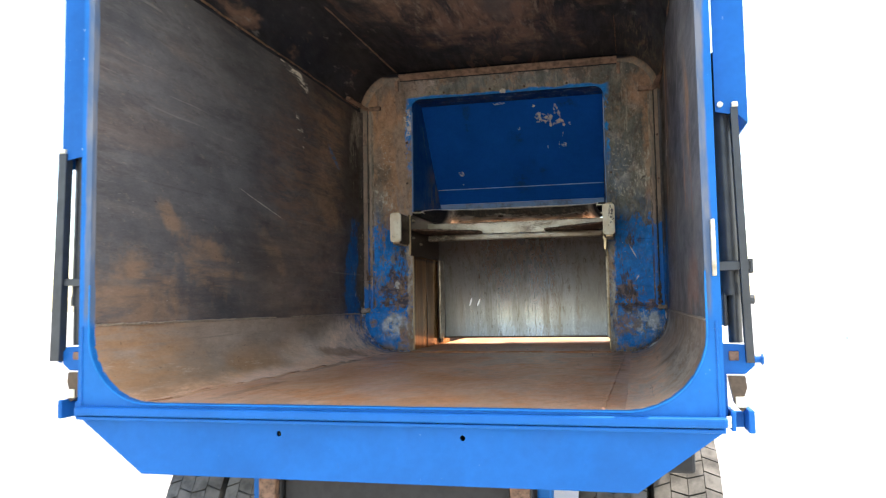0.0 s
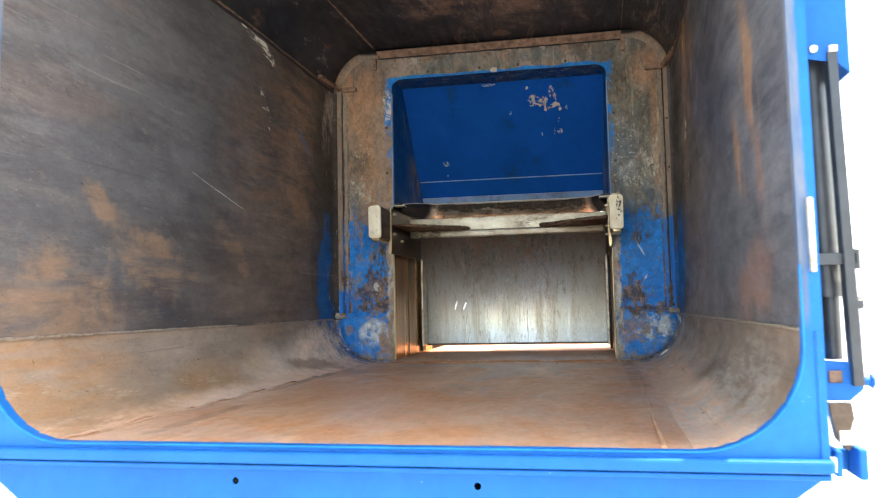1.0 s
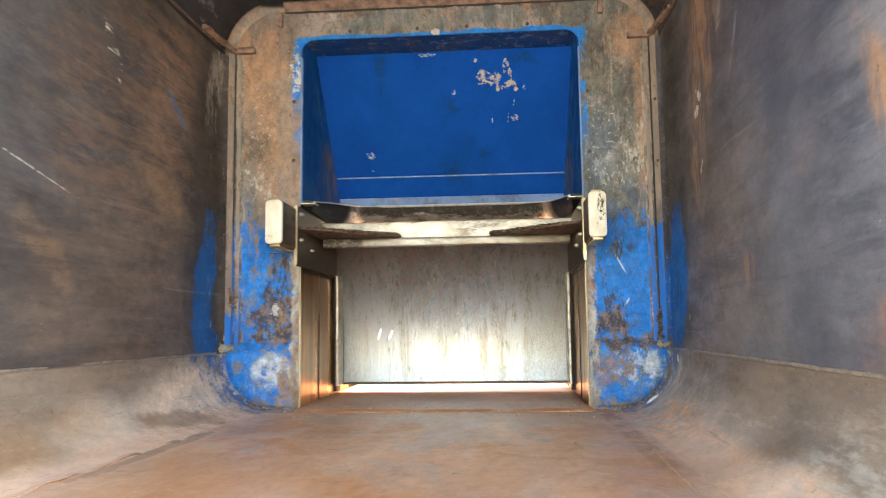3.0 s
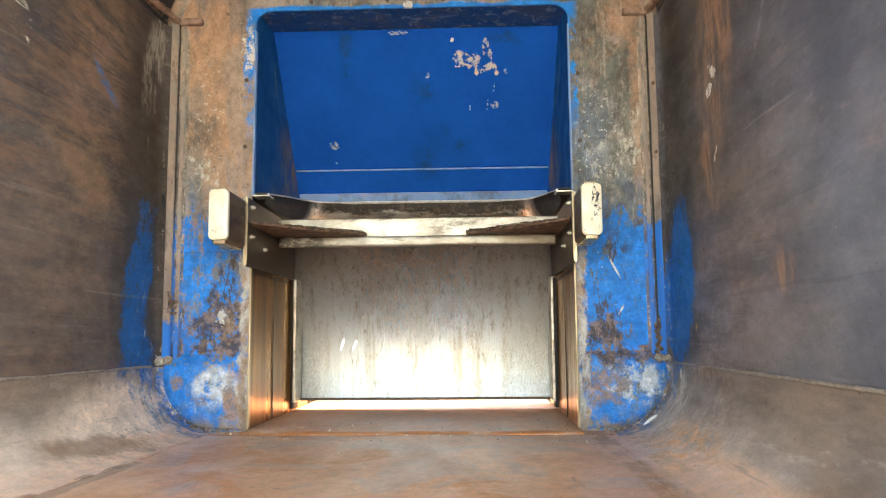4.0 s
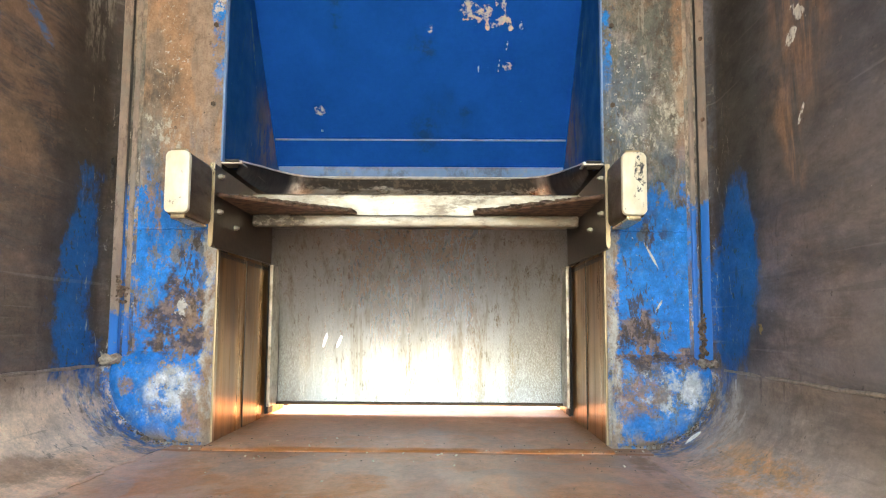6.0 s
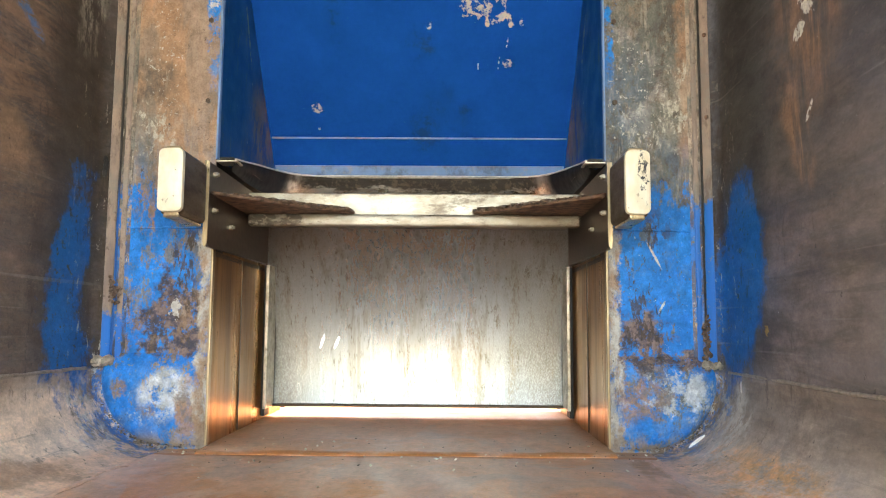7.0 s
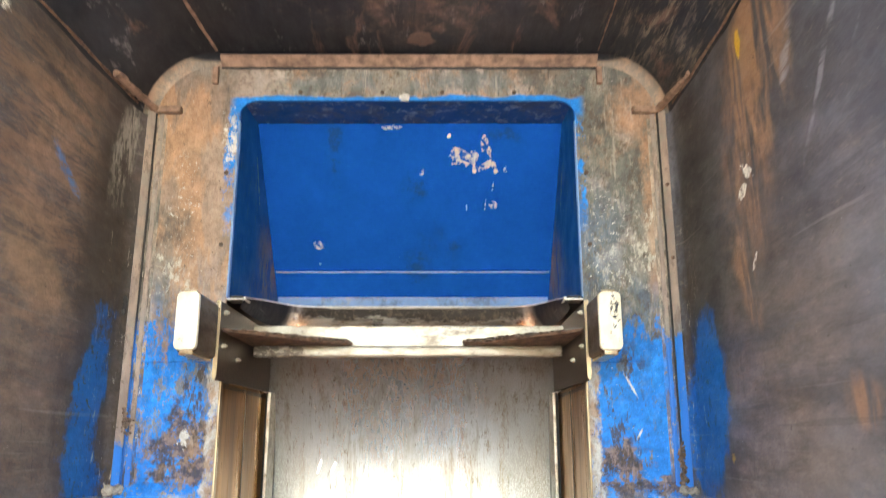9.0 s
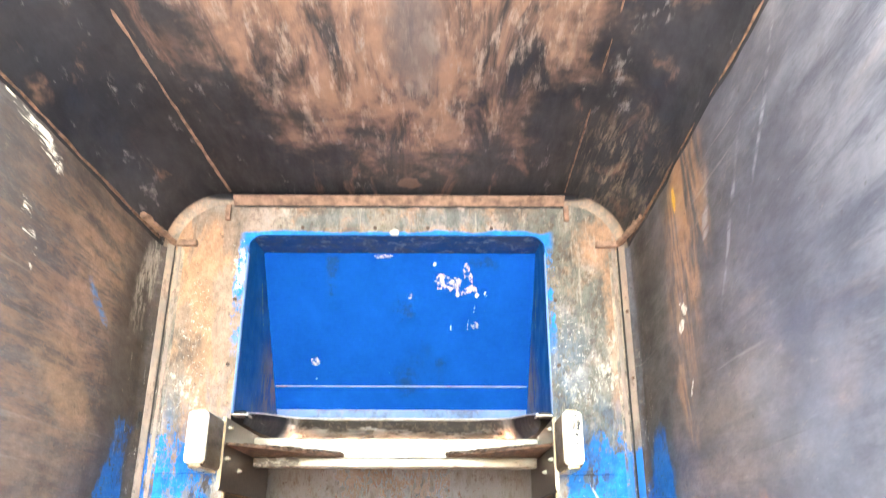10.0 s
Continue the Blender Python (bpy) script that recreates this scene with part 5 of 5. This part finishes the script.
    pts = [(s * 0.685 + x, 2.514, 2.033 + z) for cx, cz, a0 in ((0.019, 0.077, 0), (-0.019, 0.077, 90), (-0.019, -0.077, 180), (0.019, -0.077, 270)) for x, z in [(cx + a, cz + b) for a, b in arc(0, 0, 0.018, a0, a0 + 90, 5)]]
    slab(bm, [pts], 0.018, (0, -1, 0))
    front = [e for e in bm.edges if all(v.co.y < 2.505 for v in e.verts) and e.calc_face_angle(0) > 1]
    bmesh.ops.bevel(bm, geom=front, offset=0.005, segments=2, affect="EDGES", profile=0.5)
    part("end_cap", bm, M_CAP, tube, "worn cream end cap", True)
packer.location = (0, 3.10, 1.256)  # drawn forward

# ---- hopper beyond: unseen sides, added to shape the light through the gaps ----
for n, a in (("wall_hopper_front", (-1.0, 1.0, 5.0, 5.02, 1.1, 2.15)), ("wall_hopper_left", (-1.02, -1.0, 4.0, 5.0, 1.1, 2.3)), ("wall_hopper_right", (1.0, 1.02, 4.0, 5.0, 1.1, 1.55))):
    ob = single(n, box(bmesh.new(), *a), M_RUST, "assumed rusty steel side of the unseen open hopper", "wall", kind="structure")
    ob.data.materials.append(M_BLUE)
    for f in ob.data.polygons:
        if f.normal.dot(f.center - Vector((0, 4.5, 1.7))) > 0:
            f.material_index = 1

# ---- rams, guards and lugs at the mouth ----
for s in (-1, 1):
    def X(v):
        return s * v + SX - (0.02 if s < 0 and v > 1.115 else 0)
    wide = 0.012 if s < 0 else 0.0
    guard = thing("cylinder_guard", (X(1.12), -0.05, 2.1), "blue sheet steel guard over the lift cylinder", "guard", "cylinder guards")
    bm = bmesh.new()
    slab(bm, [[(X(1.094), -0.075, 2.10), (X(1.16), -0.075, 2.085), (X(1.186), -0.075, 2.06), (X(1.186), -0.075, 3.3), (X(1.094), -0.075, 3.3)]], 0.004, (0, 1, 0))
    part("front_sheet", bm, M_BLUE, guard)
    part("side_sheet", box(bmesh.new(), X(1.182), X(1.186), -0.0705, 0.12, 2.06, 3.3), M_BLUE, guard)
    for z in (2.12, 2.46, 2.57, 2.9):
        part("bolt", cyl(bmesh.new(), (X(1.108), -0.075, z), (X(1.108), -0.084, z), 0.009, 8), M_NYLON, guard)
    def XR(v):
        return X(v) - (0.026 if s < 0 else 0)
    ram = thing("lift_cylinder", (XR(1.12), 0, 1.4), "black hydraulic lift cylinder beside the box mouth", "cylinder", "lift cylinders")
    bm = cyl(bmesh.new(), (XR(1.128), 0.0, 1.555), (XR(1.118), 0.0, 2.3), 0.033, 28)
    cyl(bm, (XR(1.128), 0.0, 1.545), (XR(1.128), 0.0, 1.58), 0.036, 28)
    part("barrel", bm, M_CYL, ram, "", True)
    part("eye", box(bmesh.new(), XR(1.098), XR(1.112), -0.028, 0.02, 1.45, 1.556, 0.006), M_CYL, ram, "", True)
    part("rod", cyl(bmesh.new(), (XR(1.135), 0.0, 1.40), (XR(1.135), 0.0, 1.555), 0.021, 16), M_CYL, ram, "", True)
    bar = part("lock_bar", slab(bmesh.new(), [[(XR(1.152), -0.084, 1.345), (XR(1.174 + wide + 0.4 * wide), -0.084, 1.345), (XR(1.157 + wide), -0.084, 2.108), (XR(1.137), -0.084, 2.108)]], 0.038, (0, 1, 0)), M_CYL, ram, "dark flat lock bar")
    part("bar_end", box(bmesh.new(), XR(1.140), XR(1.159 + wide), -0.086, -0.046, 2.109, 2.126, 0.003), M_BARE, bar)
    part("strap", box(bmesh.new(), X(1.085), XR(1.178), -0.072, -0.066, 1.618, 1.645, 0.002), M_CYL, ram)
    part("strap_lug", box(bmesh.new(), XR(1.170), XR(1.184), -0.072, -0.02, 1.608, 1.652, 0.003), M_CYL, ram)
    part("hose_clip", cyl(bmesh.new(), (XR(1.168), -0.07, 1.53), (XR(1.182), -0.07, 1.53), 0.014, 10), M_CYL, ram, "", True)
    foot = thing("ram_bracket", (X(1.12), 0, 1.3), "blue welded ram bracket with steel pin", "bracket", "ram brackets")
    bm = bmesh.new()
    slab(bm, [[(X(1.086), -0.06, 1.31), (X(1.15), -0.06, 1.31), (X(1.178), -0.06, 1.335), (X(1.178), -0.06, 1.375), (X(1.165), -0.06, 1.395), (X(1.086), -0.06, 1.40)]], 0.03, (0, 1, 0))
    part("plate", bm, M_BLUE, foot)
    part("pad", box(bmesh.new(), X(1.105), X(1.133), -0.066, -0.061, 1.35, 1.378, 0.002), M_RUST, foot, "square rusty pad")
    part("pin", cyl(bmesh.new(), (X(1.165), -0.045, 1.352), (X(1.198), -0.045, 1.352), 0.010, 12), M_BLUE, foot, "", True)
    part("pin_head", cyl(bmesh.new(), (X(1.198), -0.045, 1.352), (X(1.204), -0.045, 1.352), 0.016, 6), M_BLUE, foot)
    hook = thing("latch_lug", (X(1.12), 0, 1.2), "blue latch lug with a worn steel hook", "latch", "latch lugs")
    bm = bmesh.new()
    slab(bm, [[(X(1.10), -0.07, 1.305), (X(1.148), -0.07, 1.305), (X(1.152), -0.07, 1.27), (X(1.142), -0.07, 1.24), (X(1.15), -0.07, 1.215), (X(1.135), -0.07, 1.20), (X(1.115), -0.07, 1.225), (X(1.108), -0.07, 1.26)]], 0.03, (0, 1, 0))
    part("hook", bm, M_DARK, hook, "dark steel hook")
    part("hook_tip", box(bmesh.new(), X(1.118), X(1.15), -0.074, -0.0705, 1.213, 1.245, 0.003), M_NYLON, hook, "pale scraped tip")
    part("back_plate", box(bmesh.new(), X(1.084), X(1.098), -0.06, 0.02, 1.15, 1.31, 0.004), M_BLUE, hook)
    part("fin", box(bmesh.new(), X(1.100), X(1.114), -0.10, 0.02, 1.148, 1.205, 0.004), M_BLUE, hook)
    part("fin", box(bmesh.new(), X(1.148), X(1.166), -0.10, 0.02, 1.142, 1.208, 0.004), M_BLUE, hook)
    part("web", box(bmesh.new(), X(1.114), X(1.148), -0.02, 0.0, 1.148, 1.195, 0.003), M_BLUE, hook)
    if s > 0:
        part("paint_splash", box(bmesh.new(), X(1.086), X(1.10), -0.105, -0.101, 1.158, 1.192, 0.002), M_NYLON, hook)
single("stop_bar", box(bmesh.new(), 1.005, 1.018, -0.142, -0.1255, 1.60, 1.768, 0.004), M_BARE, "short bare steel bar on the mouth frame", "bar")

# ---- seams and cover strips inside ----
for s in (-1, 1):
    bm = bead(bmesh.new(), line((s * (W - 0.001) + skew(-0.095), -0.095, 1.474), (s * (W - 0.002), 2.58, 1.474), 90, 0.003), 0.0055)
    single("weld_seam", bm, M_BEAD, "pale weld bead along the side wall", "weld seam", "weld seams", "structure", True)
    bm = bead(bmesh.new(), line((s * (W - 0.004) + skew(-0.09), -0.09, ZT - RT + 0.02), (s * (W - 0.004), 2.58, ZT - RT + 0.02), 70, 0.004), 0.0065, 0.8)
    single("roof_edge_seam", bm, M_RUST, "rusty bead between side wall and roof", "weld seam", "weld seams", "structure", True)
    bm = bead(bmesh.new(), line((s * 0.775 + skew(-0.09), -0.09, ZT - 0.002), (s * 0.765, 2.62, ZT - 0.002), 70, 0.003), 0.007 if s < 0 else 0.004, 0.5)
    single("roof_seam", bm, M_STRIP if s < 0 else M_RUST, "rusty bend line along the roof", "weld seam", "weld seams", "structure", True)
    paint = M_STRIP_L if s < 0 else M_STRIP_R
    bm = bmesh.new()
    rows, n = [], 64
    for i in range(n + 1):
        z = 1.50 + (2.925 - 1.50) * i / n
        wob = 0.0012 * noise.noise(Vector((s * 5, z * 6, 1)))
        rows.append([bm.verts.new((s * (x + wob), y + wob, z)) for x, y in ((0.9965, 2.664), (0.9965, 2.656), (0.999, 2.653), (1.006, 2.646), (1.014, 2.637), (1.0175, 2.635), (1.020, 2.639), (1.022, 2.646))])
    for p, q in zip(rows, rows[1:]):
        for j in range(7):
            bm.faces.new((p[j], p[j + 1], q[j + 1], q[j]))
    bm.faces.new(rows[0])
    bm.faces.new(rows[-1][::-1])
    strip = single("cover_strip", bm, paint, "rusty steel strip with blue paint over the bulkhead joint", "strip", "cover strips", "structure", True)
    part("joint_line", bead(bmesh.new(), line((s * 0.9925, 2.660, 1.50), (s * 0.9925, 2.660, 2.925), 50, 0.001), 0.0038, 1, 0.2, 6), M_GRIME_SHADE if s > 0 else M_GROOVE, strip, "dark line for the joint and its shade", True)
    part("ridge", bead(bmesh.new(), line((s * 0.977, 2.6725, 1.50), (s * 0.977, 2.6725, 2.925), 110, 0.0012), 0.010, 0.55, 0.14, 8), paint, strip, "", True)
    bm = bmesh.new()
    rnd = random.Random(11 + s)
    for i in range(34):
        f = rnd.random()
        bmesh.ops.create_icosphere(bm, subdivisions=1, radius=rnd.uniform(0.006, 0.014) * (1.25 if s < 0 else 0.9), matrix=pose(s * (0.985 + 0.045 * f), 2.662 - 0.035 * f, 1.482 + rnd.uniform(0, 0.022), rnd.uniform(0, 90), 0, rnd.uniform(0, 90)) @ Matrix.Diagonal((1.4, 0.8, 0.7, 1)))
    part("foot", bm, M_BEAD, strip, "ragged welded foot")
    bm = bmesh.new()
    for i in range(60):
        z = rnd.triangular(1.50, 1.67, 1.52) if s > 0 else rnd.gauss(1.725, 0.022)
        bmesh.ops.create_icosphere(bm, subdivisions=1, radius=rnd.uniform(0.003, 0.0085), matrix=pose(s * (0.992 + rnd.gauss(0, 0.006) * (1.6 if s < 0 else 1)), 2.655 - abs(rnd.gauss(0, 0.004)), z, rnd.uniform(0, 90), 0, rnd.uniform(0, 90)) @ Matrix.Diagonal((1.0, 0.8, 1.3, 1)))
    part("rust_crust", bm, M_CRUST, strip, "crumbling brown rust crust")
    for z in (2.62, 2.33) if s > 0 else ():
        part("tack", cyl(bmesh.new(), (s * 1.010, 2.645, z), (s * 1.005, 2.639, z), 0.009, 10, 0.006), M_RUST, strip)
    single("strip_tab", box(bmesh.new(), s * 0.895, s * 1.005, 2.645, 2.676, 2.925, 2.953, 0.006), M_STRIP, "small rusty steel tab on the bulkhead", "tab", "strip tabs")
    single("strip_tab", box(bmesh.new(), s * 0.762, s * 0.785, 2.655, 2.676, 3.055, 3.13, 0.004), M_STRIP, "small rusty steel tab on the bulkhead", "tab", "strip tabs")
    bm = bead(bmesh.new(), line((s * 1.0, 2.645, 2.94), (s * 1.035, 2.36, 2.945), 12, 0.004), 0.018, 0.7)
    single("corner_bar", bm, M_STRIP, "flattened rusty bar in the roof corner", "bar", "corner bars", "structure", True)
bm = bmesh.new()
slab(bm, [[(-0.75, 2.632, 3.168), (0.765, 2.632, 3.168), (0.765, 2.668, 3.135), (-0.75, 2.668, 3.135)]], 0.010, (0, -0.66, -0.75))
strip = single("cover_strip", bm, M_STRIP, "rusty steel strip over the roof joint", "strip", "cover strips", "structure")
# the roof strip's shadow, drawn as a black bead below it
part("joint_line", bead(bmesh.new(), line((-0.75, 2.672, 3.128), (0.765, 2.672, 3.128), 60, 0.004), 0.006, 1, 0.3, 6), M_GRIME_SHADE, strip, "dark line for the joint and its shade", True)
bm = bead(bmesh.new(), line((-0.83 + SX, -0.09, ZB + 0.002), (-0.80, 2.45, ZB + 0.002), 80, 0.014), 0.009, 0.4)
single("floor_ridge", bm, M_FLOOR, "bent ridge along the floor's edge", "ridge", "floor ridges", "structure", True)
bm = bead(bmesh.new(), line((0.735 + SX, -0.09, ZB + 0.001), (0.76, 2.5, ZB + 0.001), 80, 0.008), 0.006, 0.5)
single("floor_ridge", bm, M_FLOOR, "bent ridge along the floor's edge", "ridge", "floor ridges", "structure", True)
bm = bmesh.new()
rnd = random.Random(21)
for i in range(26):
    f = rnd.uniform(-1, 1)
    bmesh.ops.create_icosphere(bm, subdivisions=1, radius=rnd.uniform(0.004, 0.009), matrix=pose(-1.026 + rnd.uniform(-0.004, 0.004) - 0.004 * f * f, 2.625 + rnd.uniform(-0.006, 0.006), 2.145 + 0.03 * f, 0, 0, rnd.uniform(0, 90)) @ Matrix.Diagonal((0.8, 0.8, 1.5, 1)))
single("tar_lump", bm, M_GRIME_SHADE, "black ragged tar lump stuck beside the cover strip", "debris", smooth=True)
# blue weld round the mouth's lower edge, the sky's highlight in its lighter blue
pts = [(x + SX, -0.127, z - 0.003) for x, z in [(-W, 1.62), (-W, 1.52)] + [(-(W - RB) + a, ZB + RB + b) for a, b in arc(0, 0, RB, 180, 270, 24)] + [(x, ZB) for x in along(-0.78, 0.78, 90)] + [(W - RB + a, ZB + RB + b) for a, b in arc(0, 0, RB, 270, 360, 24)] + [(W, 1.52), (W, 1.62)]]
single("mouth_weld", bead(bmesh.new(), pts, 0.003, 1.0, 0.2), M_SKYLIT_BLUE, "blue painted weld round the mouth's edge", "weld seam", "weld seams", "structure", True)
for s in (-1, 1):
    bm = bead(bmesh.new(), line((s * 0.69, YB - 0.001, 1.945), (s * 0.955, YB - 0.001, 1.943), 30, 0.004), 0.0035)
    single("plate_joint", bm, M_BULK, "dark joint line across the bulkhead", "joint", "plate joints", "structure", True)
for s in (-1, 1):
    bm = bead(bmesh.new(), line((s * 1.066 + SX, -0.126, 1.17), (s * 1.066 + SX, -0.126, 1.47), 40, 0.001), 0.0045, 1.0, 0.3)
    single("flange_weld", bm, M_BLUE, "blue painted weld up the mouth frame", "weld seam", "weld seams", "structure", True)
# bolts round the opening
for x, z in ((-0.705, 2.68), (-0.705, 2.39), (0.705, 2.68), (0.705, 2.39), (-0.1, 3.022), (0.14, 3.022), (0.43, 3.022), (-0.43, 3.022)):
    single("bolt", cyl(bmesh.new(), (x, YB, z), (x, YB - 0.007, z), 0.0095, 6), M_DARK, "small dark bolt head on the bulkhead", "bolt", "bulkhead bolts")
# edges of the channel
for s in (-1, 1):
    single("channel_edge", box(bmesh.new(), s * 0.6635, s * 0.672, 2.664, 2.69, 1.219, 1.876, 0.002), M_GOLD, "bronzed steel edge strip of the channel", "strip", "channel edges", "structure")
    single("channel_rib", box(bmesh.new(), s * 0.667, s * 0.672, 3.05, 3.058, 1.219, 1.862, 0.001, 1), M_DARK, "thin upright rib in the channel wall", "rib", "channel ribs", "structure")
# crumbs by the channel's lip
bm = bmesh.new()
rnd = random.Random(7)
for i in range(60):
    x, y = rnd.uniform(-0.95, 0.95), rnd.gauss(2.56, 0.16)
    if abs(x) > 0.66:
        y = min(y, 2.60)
    r = rnd.uniform(0.0015, 0.0042)
    m = pose(x, y, (1.2165 if y > 2.59 and abs(x) < 0.67 else 1.208) + r * 0.4, rnd.uniform(0, 40), rnd.uniform(0, 40), rnd.uniform(0, 360)) @ Matrix.Diagonal((rnd.uniform(1, 1.7), 1, 0.6, 1))
    bmesh.ops.create_icosphere(bm, subdivisions=1, radius=r, matrix=m)
single("crumbs", bm, M_NYLON, "pale crumbs scattered by the channel's lip", "debris", kind="stuff")
bm = bmesh.new()
for i in range(90):
    x, y = rnd.choice((rnd.gauss(-0.55, 0.12), rnd.gauss(0.6, 0.16), rnd.uniform(-0.9, 0.9))), rnd.gauss(2.62, 0.2)
    if abs(x) > 0.64:
        y = min(y, 2.60)
    r = rnd.uniform(0.0008, 0.0026)
    m = pose(x, y, (1.2165 if y > 2.59 and abs(x) < 0.67 else 1.208) + r * 0.4, rnd.uniform(0, 40), rnd.uniform(0, 40), rnd.uniform(0, 360)) @ Matrix.Diagonal((rnd.uniform(1, 2.2), 1, 0.6, 1))
    bmesh.ops.create_icosphere(bm, subdivisions=1, radius=r, matrix=m)
single("dirt_grains", bm, M_GRIME_SHADE, "dark grains of dirt by the channel's lip", "debris", kind="stuff")
for x, y, z, r, turn, shape in ((0.937, 2.612, 1.250, 0.036, (20, -38, 0), (1, 0.09, 0.30)), (1.012, 2.42, 1.440, 0.022, (10, 60, 70), (1, 0.12, 0.5)), (0.10, 2.50, 1.2112, 0.010, (0, 5, 10), (1, 0.45, 0.12))):
    bm = bmesh.new()
    bmesh.ops.create_icosphere(bm, subdivisions=2, radius=r, matrix=pose(x, y, z, *turn) @ Matrix.Diagonal((*shape, 1)))
    for v in bm.verts:
        v.co += Vector((0, -0.006, 0.002)) * noise.noise(v.co * 40)
    single("paint_flake", bm, M_EDGE, "curled white paint flake", "flake", "paint flakes")

# ---- wheels and underside ----
def wheel(x, y):
    w = thing("truck_wheel", (x, y, 0), "worn black truck tyre on a steel rim", "wheel", "rear wheels")
    bm = bmesh.new()
    n, r0, half = 60, 0.485, 0.125
    prof = [(-half, 0.30), (-half - 0.012, 0.38), (-half - 0.006, 0.44), (-half + 0.012, 0.474), (-half + 0.035, r0), (half - 0.035, r0), (half - 0.012, 0.474), (half + 0.006, 0.44), (half + 0.012, 0.38), (half, 0.30)]
    ring = [[bm.verts.new((px, pr * math.cos(math.tau * i / n), 0.5 + pr * math.sin(math.tau * i / n))) for px, pr in prof] for i in range(n)]
    for i in range(n):
        for j in range(len(prof) - 1):
            bm.faces.new((ring[i][j], ring[i][j + 1], ring[(i + 1) % n][j + 1], ring[(i + 1) % n][j]))
    bmesh.ops.translate(bm, verts=bm.verts[:], vec=(x, y, 0))
    tyre = part("tyre", bm, M_RUBBER, w, "", True)
    # zigzag tread: slanting blocks in four rows
    bm = bmesh.new()
    for row in range(4):
        xa = -0.122 + row * 0.0625
        xb = xa + 0.060
        lean = 0.035 if row % 2 else -0.035
        for i in range(44):
            a0 = math.tau * (i + 0.25 * (row % 3)) / 44
            da = math.tau / 44 * 0.91
            pts = []
            for r in (0.472, 0.5):
                q = 0.94 if r > 0.48 and row in (0, 3) else 1.0
                for px, a in ((xa, a0), (xb, a0 + lean), (xb, a0 + lean + da), (xa, a0 + da)):
                    rr = r - (0.012 if r > 0.48 and abs(px) > 0.11 else 0)
                    pts.append(bm.verts.new((x + px, y + rr * math.cos(a), 0.5 + rr * math.sin(a))))
            for f in ((4, 5, 6, 7), (0, 1, 5, 4), (1, 2, 6, 5), (2, 3, 7, 6), (3, 0, 4, 7)):
                bm.faces.new([pts[v] for v in f])
    tagged(part("tread", bm, M_RUBBER, tyre, "deep zigzag tread blocks"), kind="stuff")
    part("rim", cyl(bmesh.new(), (x - 0.1, y, 0.5), (x + 0.1, y, 0.5), 0.30, 32), M_GREY, w, "", True)
    return w

for x in (-1.075, -0.80, 0.69, 0.965):
    wheel(x, 0.95)
axle = thing("rear_axle", (0, 0.95, 0.5), "dark steel rear axle", "axle")
part("tube", cyl(bmesh.new(), (-0.95, 0.95, 0.5), (0.85, 0.95, 0.5), 0.07, 16), M_GREY, axle)
part("differential", cyl(bmesh.new(), (-0.2, 0.95, 0.5), (0.1, 0.95, 0.5), 0.18, 24, 0.14), M_GREY, axle, "", True)
chassis = thing("chassis_frame", (0, 1.0, 0.8), "dark steel chassis frame under the box", "chassis")
for s in (-1, 1):
    xr = s * 0.45 - 0.05
    part("rail", box(bmesh.new(), xr - 0.035, xr + 0.035, 0.1, 5.0, 0.74, 0.96, 0.005), M_GREY, chassis)
    part("hanger", box(bmesh.new(), xr - 0.105, xr - 0.055, 0.16, 0.24, 0.72, 0.98, 0.008), M_BLUE, chassis, "blue spring hanger")
    part("hanger", box(bmesh.new(), xr + 0.045, xr + 0.095, 0.16, 0.24, 0.72, 0.98, 0.008), M_BLUE, chassis, "blue spring hanger")
    part("spring_pad", box(bmesh.new(), xr - 0.035, xr + 0.030, 0.06, 0.099, 0.70, 0.96, 0.006), M_RUST, chassis, "rusty spring pad")
    for dx in (-0.06, 0.105):
        part("bolt", cyl(bmesh.new(), (xr + dx, 0.14, 0.68), (xr + dx, 0.14, 0.76), 0.011, 8), M_BARE, chassis)
part("cross_member", box(bmesh.new(), -0.46, 0.36, 0.12, 0.2, 0.78, 0.93, 0.005), M_GREY, chassis)
part("shackle", cyl(bmesh.new(), (-0.27, 0.02, 0.735), (-0.22, 0.10, 0.70), 0.022, 10), M_CHROME, chassis, "bright worn shackle", True)
part("underfloor", box(bmesh.new(), -1.05, 0.95, 0.0, 4.0, 1.0, 1.08, 0.01), M_GREY, chassis)
